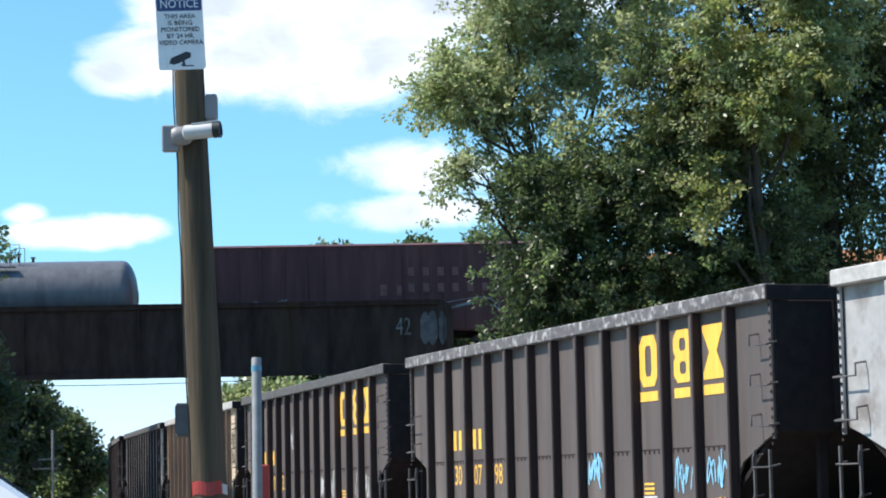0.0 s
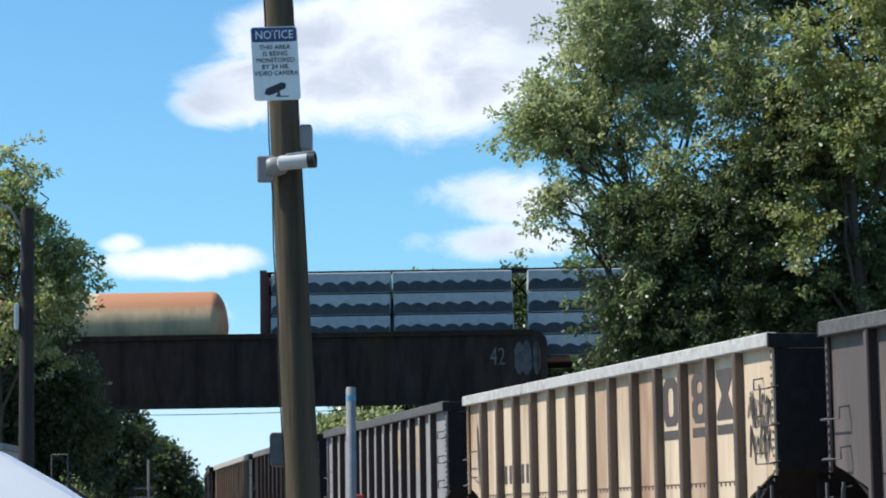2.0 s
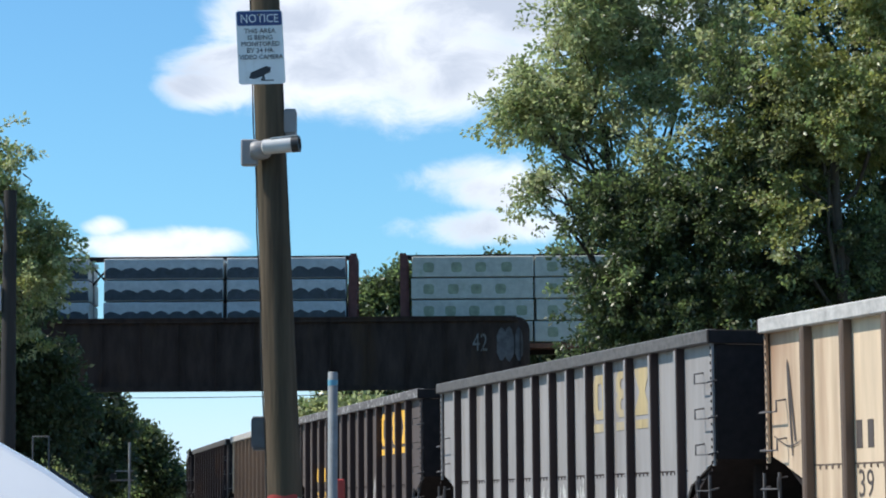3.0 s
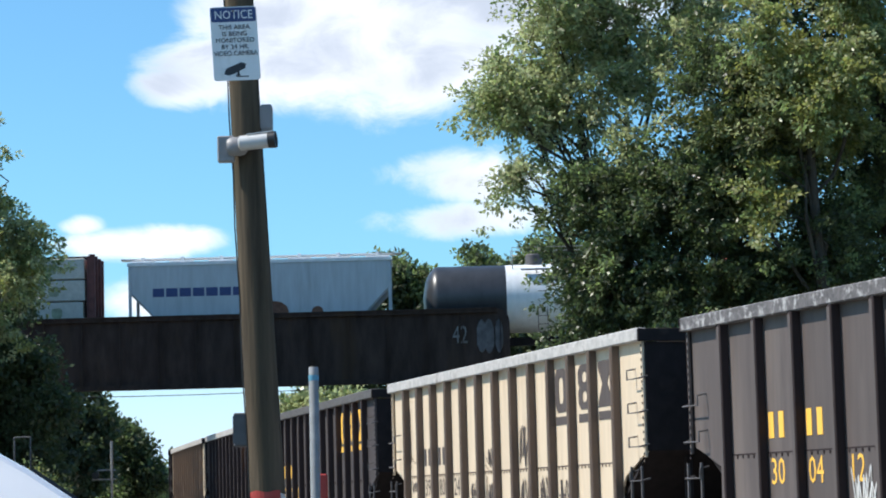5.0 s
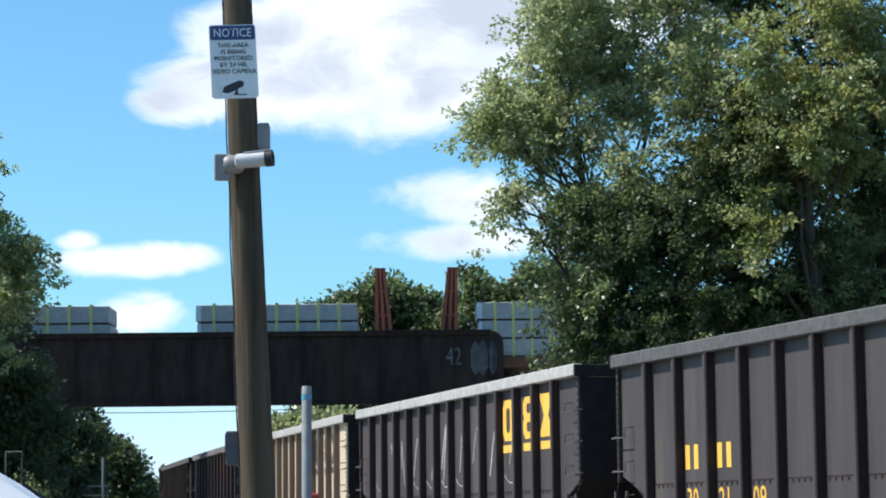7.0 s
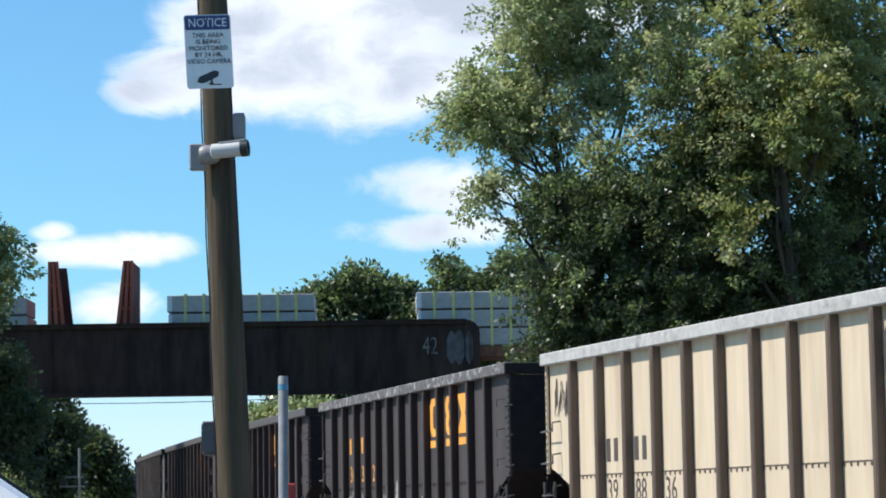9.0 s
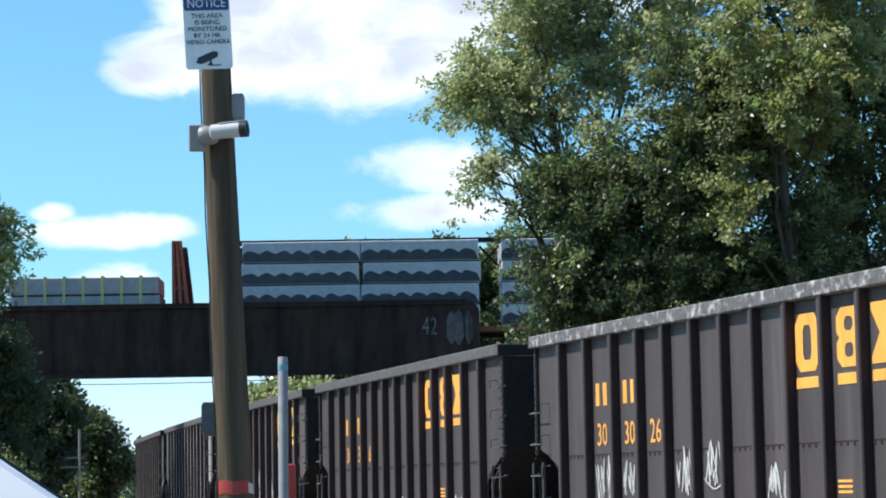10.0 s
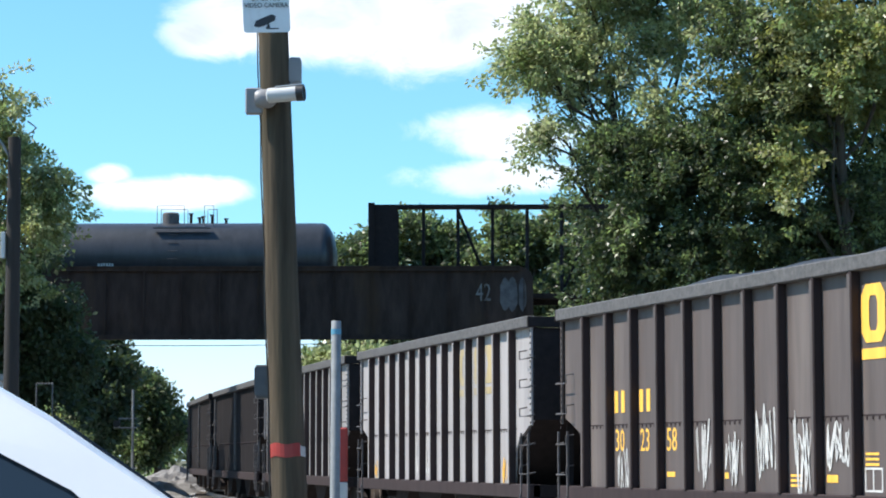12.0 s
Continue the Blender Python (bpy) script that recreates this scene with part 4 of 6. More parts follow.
def bridge():
    girder(GIRDER_Y, True, GIRDER_BOT)
    girder(GIRDER_Y + 4.6, False, 6.84)
    bm = bmesh.new()
    box(bm, -24, END_X + 0.4, GIRDER_Y + 0.25, GIRDER_Y + 4.35, DECK_Z, DECK_Z + 0.12)
    for k in range(18):
        box(bm, -23.5 + 1.58 * k, -23.2 + 1.58 * k, GIRDER_Y + 0.22, GIRDER_Y + 4.38, DECK_Z - 0.12, DECK_Z)
    tagged(new("bridge_deck", finish(bm, "bridge_deck", M["girder"])), "dark steel bridge deck with cross beams", "bridge deck", kind="structure")
    for y in (101.15, 102.65):
        bm = bmesh.new()
        box(bm, -300, 300, y - 0.04, y + 0.04, RAIL_Z - 0.18, RAIL_Z)
        tagged(new("upper_rail", finish(bm, "upper_rail", M["rail"])), "steel rail on the bridge", "rail", kind="structure")
    for x0, x1, nm in ((END_X + 0.05, END_X + 2.2, "abutment_east"), (-26.5, -21.0, "abutment_west")):
        bm = bmesh.new()
        box(bm, x0 if x0 > 0 else x0, x1, 97.6, 106.4, -0.6, GIRDER_BOT - 0.35)
        box(bm, x0 + (0.5 if x0 > 0 else 0), x1 - (0 if x0 > 0 else 1.2), 98.0, 106.0, GIRDER_BOT - 0.35, RAIL_Z - 0.25)
        if x0 > 0:
            box(bm, x0 - 1.1, x0, 98.4, 105.2, GIRDER_BOT - 0.75, GIRDER_BOT - 0.35)
        tagged(new(nm, finish(bm, nm, M["concrete"], 0.05)), "weathered concrete bridge abutment", "abutment", kind="structure")
    for s, nm in ((1, "embankment_east"), (-1, "embankment_west")):
        bm = bmesh.new()
        rows = []
        for i in range(40):
            x = s * ((END_X + 2.0 if s > 0 else 24.0) + i * i * 0.18)
            rows.append([bm.verts.new((x, y + 0.5 * noise.noise((x * 0.2, y, 1)), z + 0.3 * noise.noise((x * 0.3, y * 0.3, 7)))) for y, z in ((88, -0.5), (93, 2.8), (98.8, RAIL_Z - 0.55), (105.5, RAIL_Z - 0.55), (111, 2.8), (116, -0.5))])
        for a, b in zip(rows, rows[1:]):
            for j in range(5):
                bm.faces.new((a[j], a[j + 1], b[j + 1], b[j]))
        tagged(new(nm, finish(bm, nm, M["earth"])), "grassy railway embankment", "embankment", kind="structure")


# ---- the train on the bridge: each car stands at x = 0 in its own space, its rails at z = 0 ----


def running_gear(car, length, deck=1.05):
    bm = bmesh.new()
    box(bm, -length / 2, length / 2, -0.25, 0.25, 0.75, deck)
    for e in (-1, 1):
        rod(bm, (e * length / 2, 0, 0.88), (e * (length / 2 + 0.6), 0, 0.88), 0.1, 8)
    part("underframe", bm, M["black_steel"], car)
    for e in (-1, 1):
        tr = shared_part("truck_up", "truck", car, "black_steel", lambda bm: [prism(bm, [(-1.15, 0.52), (-1.15, 0.38), (-0.45, 0.25), (0.45, 0.25), (1.15, 0.38), (1.15, 0.52), (0.45, 0.72), (-0.45, 0.72)], sy * 0.95, sy * 1.1) for sy in (-1, 1)] + [box(bm, -0.22, 0.22, -1.1, 1.1, 0.42, 0.75)], m=pose(e * (length / 2 - 1.9), 0, 0))
        for ax in (-0.88, 0.88):
            WHEELS.append((shared_part("wheels", "wheel_set", tr, "wheel_steel", lambda bm: lathe(bm, [(-0.83, 0.30), (-0.82, 0.42), (-0.71, 0.43), (-0.69, 0.455), (-0.65, 0.1), (0.65, 0.1), (0.69, 0.455), (0.71, 0.43), (0.82, 0.42), (0.83, 0.30)], 20, "y"), smooth=True, m=pose(ax, 0, 0.43)), ax, -1))


def boxcar(length):
    car = thing("boxcar", "dark maroon weathered steel boxcar on the bridge", "boxcar", "train on the bridge")
    running_gear(car, length)
    h = length / 2
    bm = bmesh.new()
    prism(bm, [(-h, 1.0), (h, 1.0), (h, 4.62), (-h, 4.62)], -1.45, 1.45)
    part("body", bm, M["boxcar_red"], car, bevel=0.04)
    bm = bmesh.new()
    vs = [(-1.5, 4.62), (1.5, 4.62), (0, 4.85)]
    a, b = [bm.verts.new((-h, y, z)) for y, z in vs], [bm.verts.new((h, y, z)) for y, z in vs]
    bm.faces.new(a), bm.faces.new(b[::-1])
    for k in range(3):
        bm.faces.new((a[k], a[(k + 1) % 3], b[(k + 1) % 3], b[k]))
    part("roof", bm, M["boxcar_red"], car)
    for i in range(16):
        x = -h + 0.45 + i * (length - 0.9) / 15
        shared_part("boxrib", "side_rib", car, "boxcar_red", lambda bm: box(bm, -0.05, 0.05, -1.51, -1.44, 1.0, 4.55), 0.01, m=pose(x, 0, 0))
    bm = bmesh.new()
    box(bm, -1.6, 1.6, -1.56, -1.46, 1.1, 4.4)
    door = part("door", bm, M["boxcar_red"], car, "sliding steel door")
    for row, n in ((3.3, 9), (2.62, 7)):
        for i in range(n):
            shared_part("bar", "lettering_bar", car, "boxcar_mark", lambda bm: box(bm, -0.13, 0.13, -1.535, -1.512, 0, 0.36), m=pose(2.0 + 0.62 * i, 0, row))
    for i, (x, z, w, hh) in enumerate(((-6.8, 2.4, 0.3, 0.9), (0.7, 2.5, 0.28, 0.45), (1.4, 2.5, 0.2, 0.4))):
        bm = bmesh.new()
        box(bm, x, x + w, -1.58, -1.515, z, z + hh)
        part("lettering_bar", bm, M["boxcar_mark"], car)
    tag_strokes(car, M["graffiti_teal"], -1.52, -5.0, 5.5, 1.9, 2.35, 5)
    return car


M["post_maroon"] = material("post_maroon", (0.12, 0.04, 0.035), 0.7, 0, 0.3, 5)
M["boxcar_mark"] = material("boxcar_mark", (0.17, 0.085, 0.08), 0.75, 0, 0.35, 5)
M["graffiti_teal"] = material("graffiti_teal", (0.22, 0.28, 0.29), 0.7, 0, 0.4, 5)


def tank_car(length, radius, mats, label, spans=((-1.1, 0.05), (0.9, 1.3)), zc=2.75):
    """mats: (from, to, material) along the shell."""
    car = thing("tank_car", label, "tank car", "train on the bridge")
    running_gear(car, length, 1.1)
    h = length / 2

    def ring(x):
        d = max(0.0, abs(x) - (h - 0.65)) / 0.65
        return radius * math.sqrt(max(0.02, 1 - d * d))
    for a, b, mat in mats:
        xs = sorted({a, b, *[q for q in [s * (h - 0.65 * k / 8) for s in (-1, 1) for k in range(9)] if a < q < b]})
        bm = bmesh.new()
        lathe(bm, [(x, ring(x)) for x in xs], 40)
        bmesh.ops.translate(bm, verts=bm.verts, vec=(0, 0, zc))
        part("shell", bm, M[mat], car, smooth=True)
    for i in range(6):
        if mats[0][2] == "tank_black" and len(mats) == 1:
            shared_part("tankbar", "lettering_bar", car, "mark_white", lambda bm: box(bm, -0.035, 0.035, -0.004, 0.02, -0.10, 0.10), m=pose(-h + 3.05 + 0.115 * i, -math.sqrt(radius ** 2 - 0.16) - 0.012, zc - 0.4))
    top = zc + radius
    bm = bmesh.new()
    lathe(bm, [(top - 0.1, 0.36), (top + 0.40, 0.36), (top + 0.45, 0.30)], 20, "z")
    bmesh.ops.translate(bm, verts=bm.verts, vec=(-0.6, 0, 0))
    part("dome", bm, M["iron"], car, smooth=True)
    bm = bmesh.new()
    for y in (-1.2, -0.75, 0.75, 1.2):
        box(bm, -1.2, 1.2, y - 0.12, y + 0.12, top - 0.33, top - 0.29)
    part("walkway", bm, M["iron"], car, "steel walkway grating")
    for x0, x1 in spans:
        for y in (-0.75, 0.75):
            bm = bmesh.new()
            tube(bm, [(x0, y, top - 0.35), (x0, y, top + 0.68), (x1, y, top + 0.68), (x1, y, top - 0.35)], 0.021, 6)
            part("railing", bm, M["galv"], car, "thin galvanised safety railing")
    for x, high in ((0.25, 0.42), (0.62, 0.25), (0.78, 0.3), (1.15, 0.36), (1.75, 0.2)):
        bm = bmesh.new()
        rod(bm, (x, 0.1, top - 0.05), (x, 0.1, top + high), 0.06, 8)
        rod(bm, (x - 0.1, 0.1, top + high), (x + 0.1, 0.1, top + high), 0.035, 6)
        part("valve", bm, M["black_steel"], car)
    bm = bmesh.new()
    for x in (-0.55, -0.15):
        rod(bm, (x, -radius - 0.1, 1.1), (x, -1.0, top - 0.3), 0.02, 5)
    for k in range(8):
        rod(bm, (-0.55, -radius - 0.12 + max(0, k - 4) * 0.1, 1.2 + 0.35 * k), (-0.15, -radius - 0.12 + max(0, k - 4) * 0.1, 1.2 + 0.35 * k), 0.016, 5)
    part("ladder", bm, M["iron"], car)
    bm = bmesh.new()
    for e in (-1, 1):
        box(bm, *sorted((e * (h + 0.3), e * (h + 0.36))), -1.45, 1.45, 1.75, 1.8)
        for y in (-1.4, -0.5, 0.5, 1.4):
            rod(bm, (e * (h + 0.33), y, 1.0), (e * (h + 0.33), y, 2.1), 0.02, 5)
        for y in (-1.3, 1.3):
            prism(bm, [(e * (h - 1.2), 1.1), (e * (h - 2.4), 1.1), (e * (h - 2.3), 2.0), (e * (h - 1.3), 2.0)], y - 0.05, y + 0.05)
    part("end_frame", bm, M["black_steel"], car)
    return car


def centerbeam(length, loaded, gap=0.3):
    """A beam along the middle between two bulkheads; loaded: "" or "striped" or "pale"."""
    lab = {"striped": "centre-beam flatcar stacked with white and dark wrapped lumber bundles", "pale": "centre-beam flatcar stacked with pale printed lumber bundles", "": "empty dark steel centre-beam flatcar with truss frame"}[loaded]
    car = thing("centerbeam_flatcar", lab, "flatcar", "train on the bridge")
    running_gear(car, length, 1.0)
    h, top = length / 2, 4.98
    bm = bmesh.new()
    box(bm, -h, h, -1.45, 1.45, 0.95, 1.15)
    part("deck", bm, M["black_steel"] if not loaded else M["rust"], car)
    frame_mat = M["post_maroon"] if loaded else M["black_steel"]
    for e in (-1, 1):
        bm = bmesh.new()
        box(bm, *sorted((e * (h - 0.12), e * h)), -1.45, 1.45, 1.15, top)
        part("bulkhead", bm, frame_mat, car)
        for y in (-1.4, -0.5, 0.5, 1.4):
            bm = bmesh.new()
            box(bm, *sorted((e * h, e * (h + 0.14))), y - 0.07, y + 0.07, 1.0, top)
            part("bulkhead_post", bm, frame_mat, car)
        for y in (-1.3, 1.3):
            bm = bmesh.new()
            prism(bm, [(e * (h - 0.12), 1.15), (e * (h - (0.25 if loaded else 1.1)), 1.15), (e * (h - (0.2 if loaded else 1.1)), top - 0.1), (e * (h - 0.12), top - 0.1)], y - 0.04, y + 0.04)
            part("gusset", bm, frame_mat, car)
    bm = bmesh.new()
    box(bm, -h, h, -0.32, 0.32, top - 0.12, top + 0.04)
    part("top_beam", bm, M["black_steel"], car)
    n = 14
    for i in range(n + 1):
        x = -h + 0.7 + i * (length - 1.4) / n
        if loaded and i == n // 2:
            for a in (-1, 1):
                bm = bmesh.new()
                rod(bm, (-0.42, 0.03 * a, top - 0.75 + 0.45 * a), (0.42, 0.03 * a, top - 0.75 - 0.45 * a), 0.05, 6)
                part("cross_brace", bm, M["black_steel"], car)
            continue
        shared_part("cbpost", "post", car, "black_steel", lambda bm: box(bm, -0.07, 0.07, -0.2, 0.2, 1.15, top - 0.12), m=pose(x, 0, 0))
    for i in range(n):
        if i % 3 == 2:
            x = -h + 0.7 + i * (length - 1.4) / n
            w = (length - 1.4) / n * (1 if i < n / 2 else 1)
            s = 1 if i % 2 else -1
            bm = bmesh.new()
            rod(bm, (x if s > 0 else x + w, 0, 1.2), (x + w if s > 0 else x, 0, top - 0.2), 0.07, 6)
            part("brace", bm, M["black_steel"], car)
    if loaded:
        # stacked bundles either side of a gap amidships
        rng = random.Random(int(length * 10) + len(loaded))
        for x0, x1 in ((-h + 0.3, -gap), (gap, h - 0.3)):
            for j in range(2):
                xa, xb = x0 + (x1 - x0) * j / 2 + 0.04, x0 + (x1 - x0) * (j + 1) / 2 - 0.04
                for tier in range(4):
                    z0 = 1.2 + tier * 0.92
                    for y0, y1 in ((-1.4, -0.24), (0.24, 1.4)):
                        dx = rng.uniform(-0.05, 0.05)
                        bm = bmesh.new()
                        box(bm, xa + dx, xb + dx, y0, y1, z0, z0 + 0.87)
                        bundle = part("wrapped_lumber", bm, M["wrap_white" if loaded == "striped" else "wrap_pale"], car, bevel=0.03)
                        if y0 > 0:
                            continue
                        bm = bmesh.new()
                        if loaded == "striped":
                            # dark lower half with a scalloped upper edge
                            x, prev = xa + 0.04, z0 + 0.40
                            pts = [(xa + dx, z0 + 0.03)]
                            top_edge = []
                            k = 0
                            while x < xb:
                                top_edge.append((x + dx, z0 + (0.36, 0.47, 0.50, 0.45)[k % 4] + rng.uniform(-0.03, 0.03)))
                                x += 0.17
                                k += 1
                            prism(bm, pts + [(xb + dx, z0 + 0.03)] + top_edge[::-1], y0 - 0.006, y0 + 0.01)
                            part("print", bm, M["wrap_dark"], bundle)
                        else:
                            x = xa + 0.5
                            bm.free()
                            while x < xb - 0.5:
                                bm = bmesh.new()
                                prism(bm, round_rect(x, x + 0.45, z0 + 0.2, z0 + 0.62, 0.12), y0 - 0.006, y0 + 0.01)
                                part("print", bm, M["wrap_olive"], bundle)
                                x += rng.uniform(0.9, 1.2)
    return car


def bulkhead_flat(length, loads):
    car = thing("bulkhead_flatcar", "rust-red bulkhead flatcar with grey slab stacks under yellow straps", "flatcar", "train on the bridge")
    running_gear(car, length, 1.0)
    h = length / 2
    bm = bmesh.new()
    box(bm, -h - 0.3, h + 0.3, -1.45, 1.45, 0.7, 1.15)
    part("deck", bm, M["rust"], car)
    for e in (-1, 1):
        bm = bmesh.new()
        wedge = [(e * (h - 0.03), 1.1), (e * (h - 0.88), 1.1), (e * (h - 0.88), 4.95), (e * (h - 0.46), 4.95)]
        prism(bm, wedge, -1.36, -1.32)
        prism(bm, wedge, 1.32, 1.36)
        prism(bm, [(e * (h - 0.76), 1.15), (e * (h - 0.88), 1.15), (e * (h - 0.88), 4.9), (e * (h - 0.76), 4.9)], -1.32, 1.32)
        head = part("bulkhead", bm, M["post_dark"], car, "tapered rust-red end bulkhead")
        for side in (-1, 1):
            for f in (0.0, 0.42, 0.84):
                x0, x1 = h - 0.88 + f * 0.8, h - 0.88 + f * 0.36
                bm = bmesh.new()
                prism(bm, [(e * x0, 1.1), (e * (x0 + 0.17), 1.1), (e * (x1 + 0.11), 4.95), (e * x1, 4.95)], *sorted((side * 1.36, side * 1.45)))
                part("stake", bm, M["post_red"], head)
            for z in (1.9, 2.9, 3.9):
                w = 0.41 + 0.43 * (4.95 - z) / 3.85
                bm = bmesh.new()
                box(bm, *sorted((e * (h - 0.87), e * (h - 0.88 + w))), *sorted((side * 1.36, side * 1.40)), z, z + 0.1)
                part("cross_bar", bm, M["post_red"], head)
    for a, b in loads:
        for tier in range(3):
            z0 = 1.2 + tier * 0.78
            bm = bmesh.new()
            box(bm, a + 0.06 * (tier % 2), b + 0.05 * (tier % 2), -1.35, 1.35, z0, z0 + 0.70)
            part("concrete_slab", bm, M["slab_grey"], car, bevel=0.02)
            bm = bmesh.new()
            box(bm, a + 0.06 * (tier % 2) - 0.012, a + 0.2, -1.36, 1.36, z0 + 0.03, z0 + 0.67)
            part("end_wrap", bm, M["tank_white"], car, "white strip at the slab's end")
            bm = bmesh.new()
            for k in range(5):
                y = -1.2 + 0.6 * k
                box(bm, a + 0.2, b - 0.2, y - 0.05, y + 0.05, z0 - 0.08, z0)
            part("spacer", bm, M["tie"], car)
        n = 7
        for k in range(n):
            x = a + 0.75 + k * (b - a - 1.5) / (n - 1)
            shared_part("strap", "strap", car, "strap", lambda bm: [box(bm, -0.055, 0.055, -1.372, -1.352, 1.0, 3.52), box(bm, -0.055, 0.055, 1.352, 1.372, 1.0, 3.52), box(bm, -0.055, 0.055, -1.372, 1.372, 3.50, 3.525)], m=pose(x, 0, 0))
    return car


def covered_hopper(length):
    car = thing("covered_hopper", "pale grey steel covered hopper car", "covered hopper", "train on the bridge")
    running_gear(car, length + 1.2, 1.05)
    h = length / 2
    bm = bmesh.new()
    prism(bm, [(-h, 4.5), (-h, 3.25), (-h + 1.9, 1.25), (h - 1.9, 1.25), (h, 3.25), (h, 4.5)], -1.48, 1.48)
    part("body", bm, M["hopper_grey"], car, bevel=0.08)
    bm = bmesh.new()
    box(bm, -h - 0.1, h + 0.1, -1.52, 1.52, 4.42, 4.56)
    part("roof_rail", bm, M["tank_white"], car)
    bm = bmesh.new()
    box(bm, -h - 0.5, h + 0.5, -0.4, 0.4, 4.80, 4.84)
    for i in range(7):
        x = -h + 0.5 + i * (length - 1) / 6
        box(bm, x - 0.06, x + 0.06, -0.9, -0.4, 4.56, 4.84)
        box(bm, x - 0.5, x + 0.5, -1.2, -0.5, 4.56, 4.66)
    part("running_board", bm, M["tank_white"], car)
    for e in (-1, 1):
        bm = bmesh.new()
        for y in (-1.4, 1.4):
            box(bm, *sorted((e * (h - 0.06), e * (h + 0.06))), y - 0.08, y + 0.08, 1.0, 4.4)
            rod(bm, (e * (h + 0.55), y, 1.0), (e * (h - 0.9), y, 2.1), 0.06, 6)
        box(bm, *sorted((e * (h - 0.3), e * (h + 0.6))), -1.4, 1.4, 0.95, 1.1)
        part("end_post", bm, M["hopper_grey"], car)
    for i in range(7):
        shared_part("hopbar", "lettering_bar", car, "sign_blue", lambda bm: box(bm, -0.24, 0.24, -1.49, -1.482, 0, 0.36), m=pose(-h + 1.2 + 0.56 * i, 0, 3.1))
    for x, w, z, hh in ((0.6, 0.6, 1.95, 0.75), (2.4, 0.25, 2.1, 0.4)):
        bm = bmesh.new()
        prism(bm, [(x + w * math.cos(k * math.pi / 6), z + hh * 0.55 + hh * 0.6 * math.sin(k * math.pi / 6)) for k in range(12)], -1.488, -1.482)
        part("graffiti", bm, M["rust"], car, "dark reddish painted blotch")
    return car


UPPER_SPEED = 17.1


def upper_train():
    """Cars and the place of each one's middle along the bridge at the clip's start."""
    made = []

    def put(car, a, b):
        made.append(((a + b) / 2, car))
    put(tank_car(12.4, 1.55, [(-6.2, 6.2, "tank_grey")], "dark grey tank car with pale sheen on the bridge"), -22.0, -9.4)
    put(boxcar(15.3), -7.6, 7.7)
    put(tank_car(14.7, 1.5, [(-7.35, -1.9, "tank_two"), (-1.9, 1.9, "tank_tan"), (1.9, 7.35, "tank_two")], "tan tank car with rust-orange upper shell"), 9.75, 24.5)
    for k in range(4):
        tag_strokes(made[-1][1], M["mark_dark"], -1.52, -2.9 + 0.85 * k, -2.1 + 0.85 * k, 2.15, 2.65, 90 + k)
    put(centerbeam(21.6, "striped"), 26.1, 47.7)
    put(centerbeam(22.0, "pale"), 49.8, 71.8)
    put(covered_hopper(10.9), 73.4, 84.3)
    put(tank_car(10.7, 1.45, [(-5.35, -1.85, "tank_black"), (-1.85, 2.0, "tank_white"), (2.0, 5.35, "tank_black")], "black tank car with a white band round its middle", ((-1.55, 1.55),)), 85.7, 96.4)
    put(bulkhead_flat(20.9, [(-8.55, -1.6), (2.05, 8.8)]), 98.1, 119.0)
    put(bulkhead_flat(19.8, [(-8.2, -2.1), (2.0, 8.1)]), 120.7, 140.5)
    put(bulkhead_flat(20.5, [(-7.95, -1.8), (2.5, 8.8)]), 142.3, 162.8)
    put(centerbeam(21.6, "striped", 0.43), 164.5, 186.1)
    put(tank_car(13.0, 1.5, [(-6.5, 6.5, "tank_black")], "black tank car with railed platform on its top"), 187.7, 200.7)
    put(centerbeam(22.0, ""), 202.2, 224.2)
    return made


def two_tone():
    """A shell painted orange above and tan below."""
    m = M["tank_tan"].copy()
    m.name = "tank_two"
    nt = m.node_tree
    bsdf = nt.nodes["Principled BSDF"]
    col = bsdf.inputs["Base Color"].links[0].from_socket
    co = nt.nodes.new("ShaderNodeTexCoord")
    sep = nt.nodes.new("ShaderNodeSeparateXYZ")
    nt.links.new(co.outputs["Object"], sep.inputs[0])
    nz = nt.nodes.new("ShaderNodeTexNoise")
    nz.inputs["Scale"].default_value = 1.5
    nt.links.new(co.outputs["Object"], nz.inputs["Vector"])
    add = nt.nodes.new("ShaderNodeMath")
    add.operation = "MULTIPLY_ADD"
    add.inputs[1].default_value = 0.25
    nt.links.new(nz.outputs[0], add.inputs[0])
    nt.links.new(sep.outputs[2], add.inputs[2])
    r = nt.nodes.new("ShaderNodeMapRange")
    r.inputs[1].default_value, r.inputs[2].default_value = 3.40, 3.70
    nt.links.new(add.outputs[0], r.inputs[0])
    mix = nt.nodes.new("ShaderNodeMix")
    mix.data_type = "RGBA"
    mix.inputs[7].default_value = (0.52, 0.22, 0.10, 1)
    nt.links.new(r.outputs[0], mix.inputs[0])
    nt.links.new(col, mix.inputs[6])
    nt.links.new(mix.outputs[2], bsdf.inputs["Base Color"])
    return m


M["tank_two"] = two_tone()

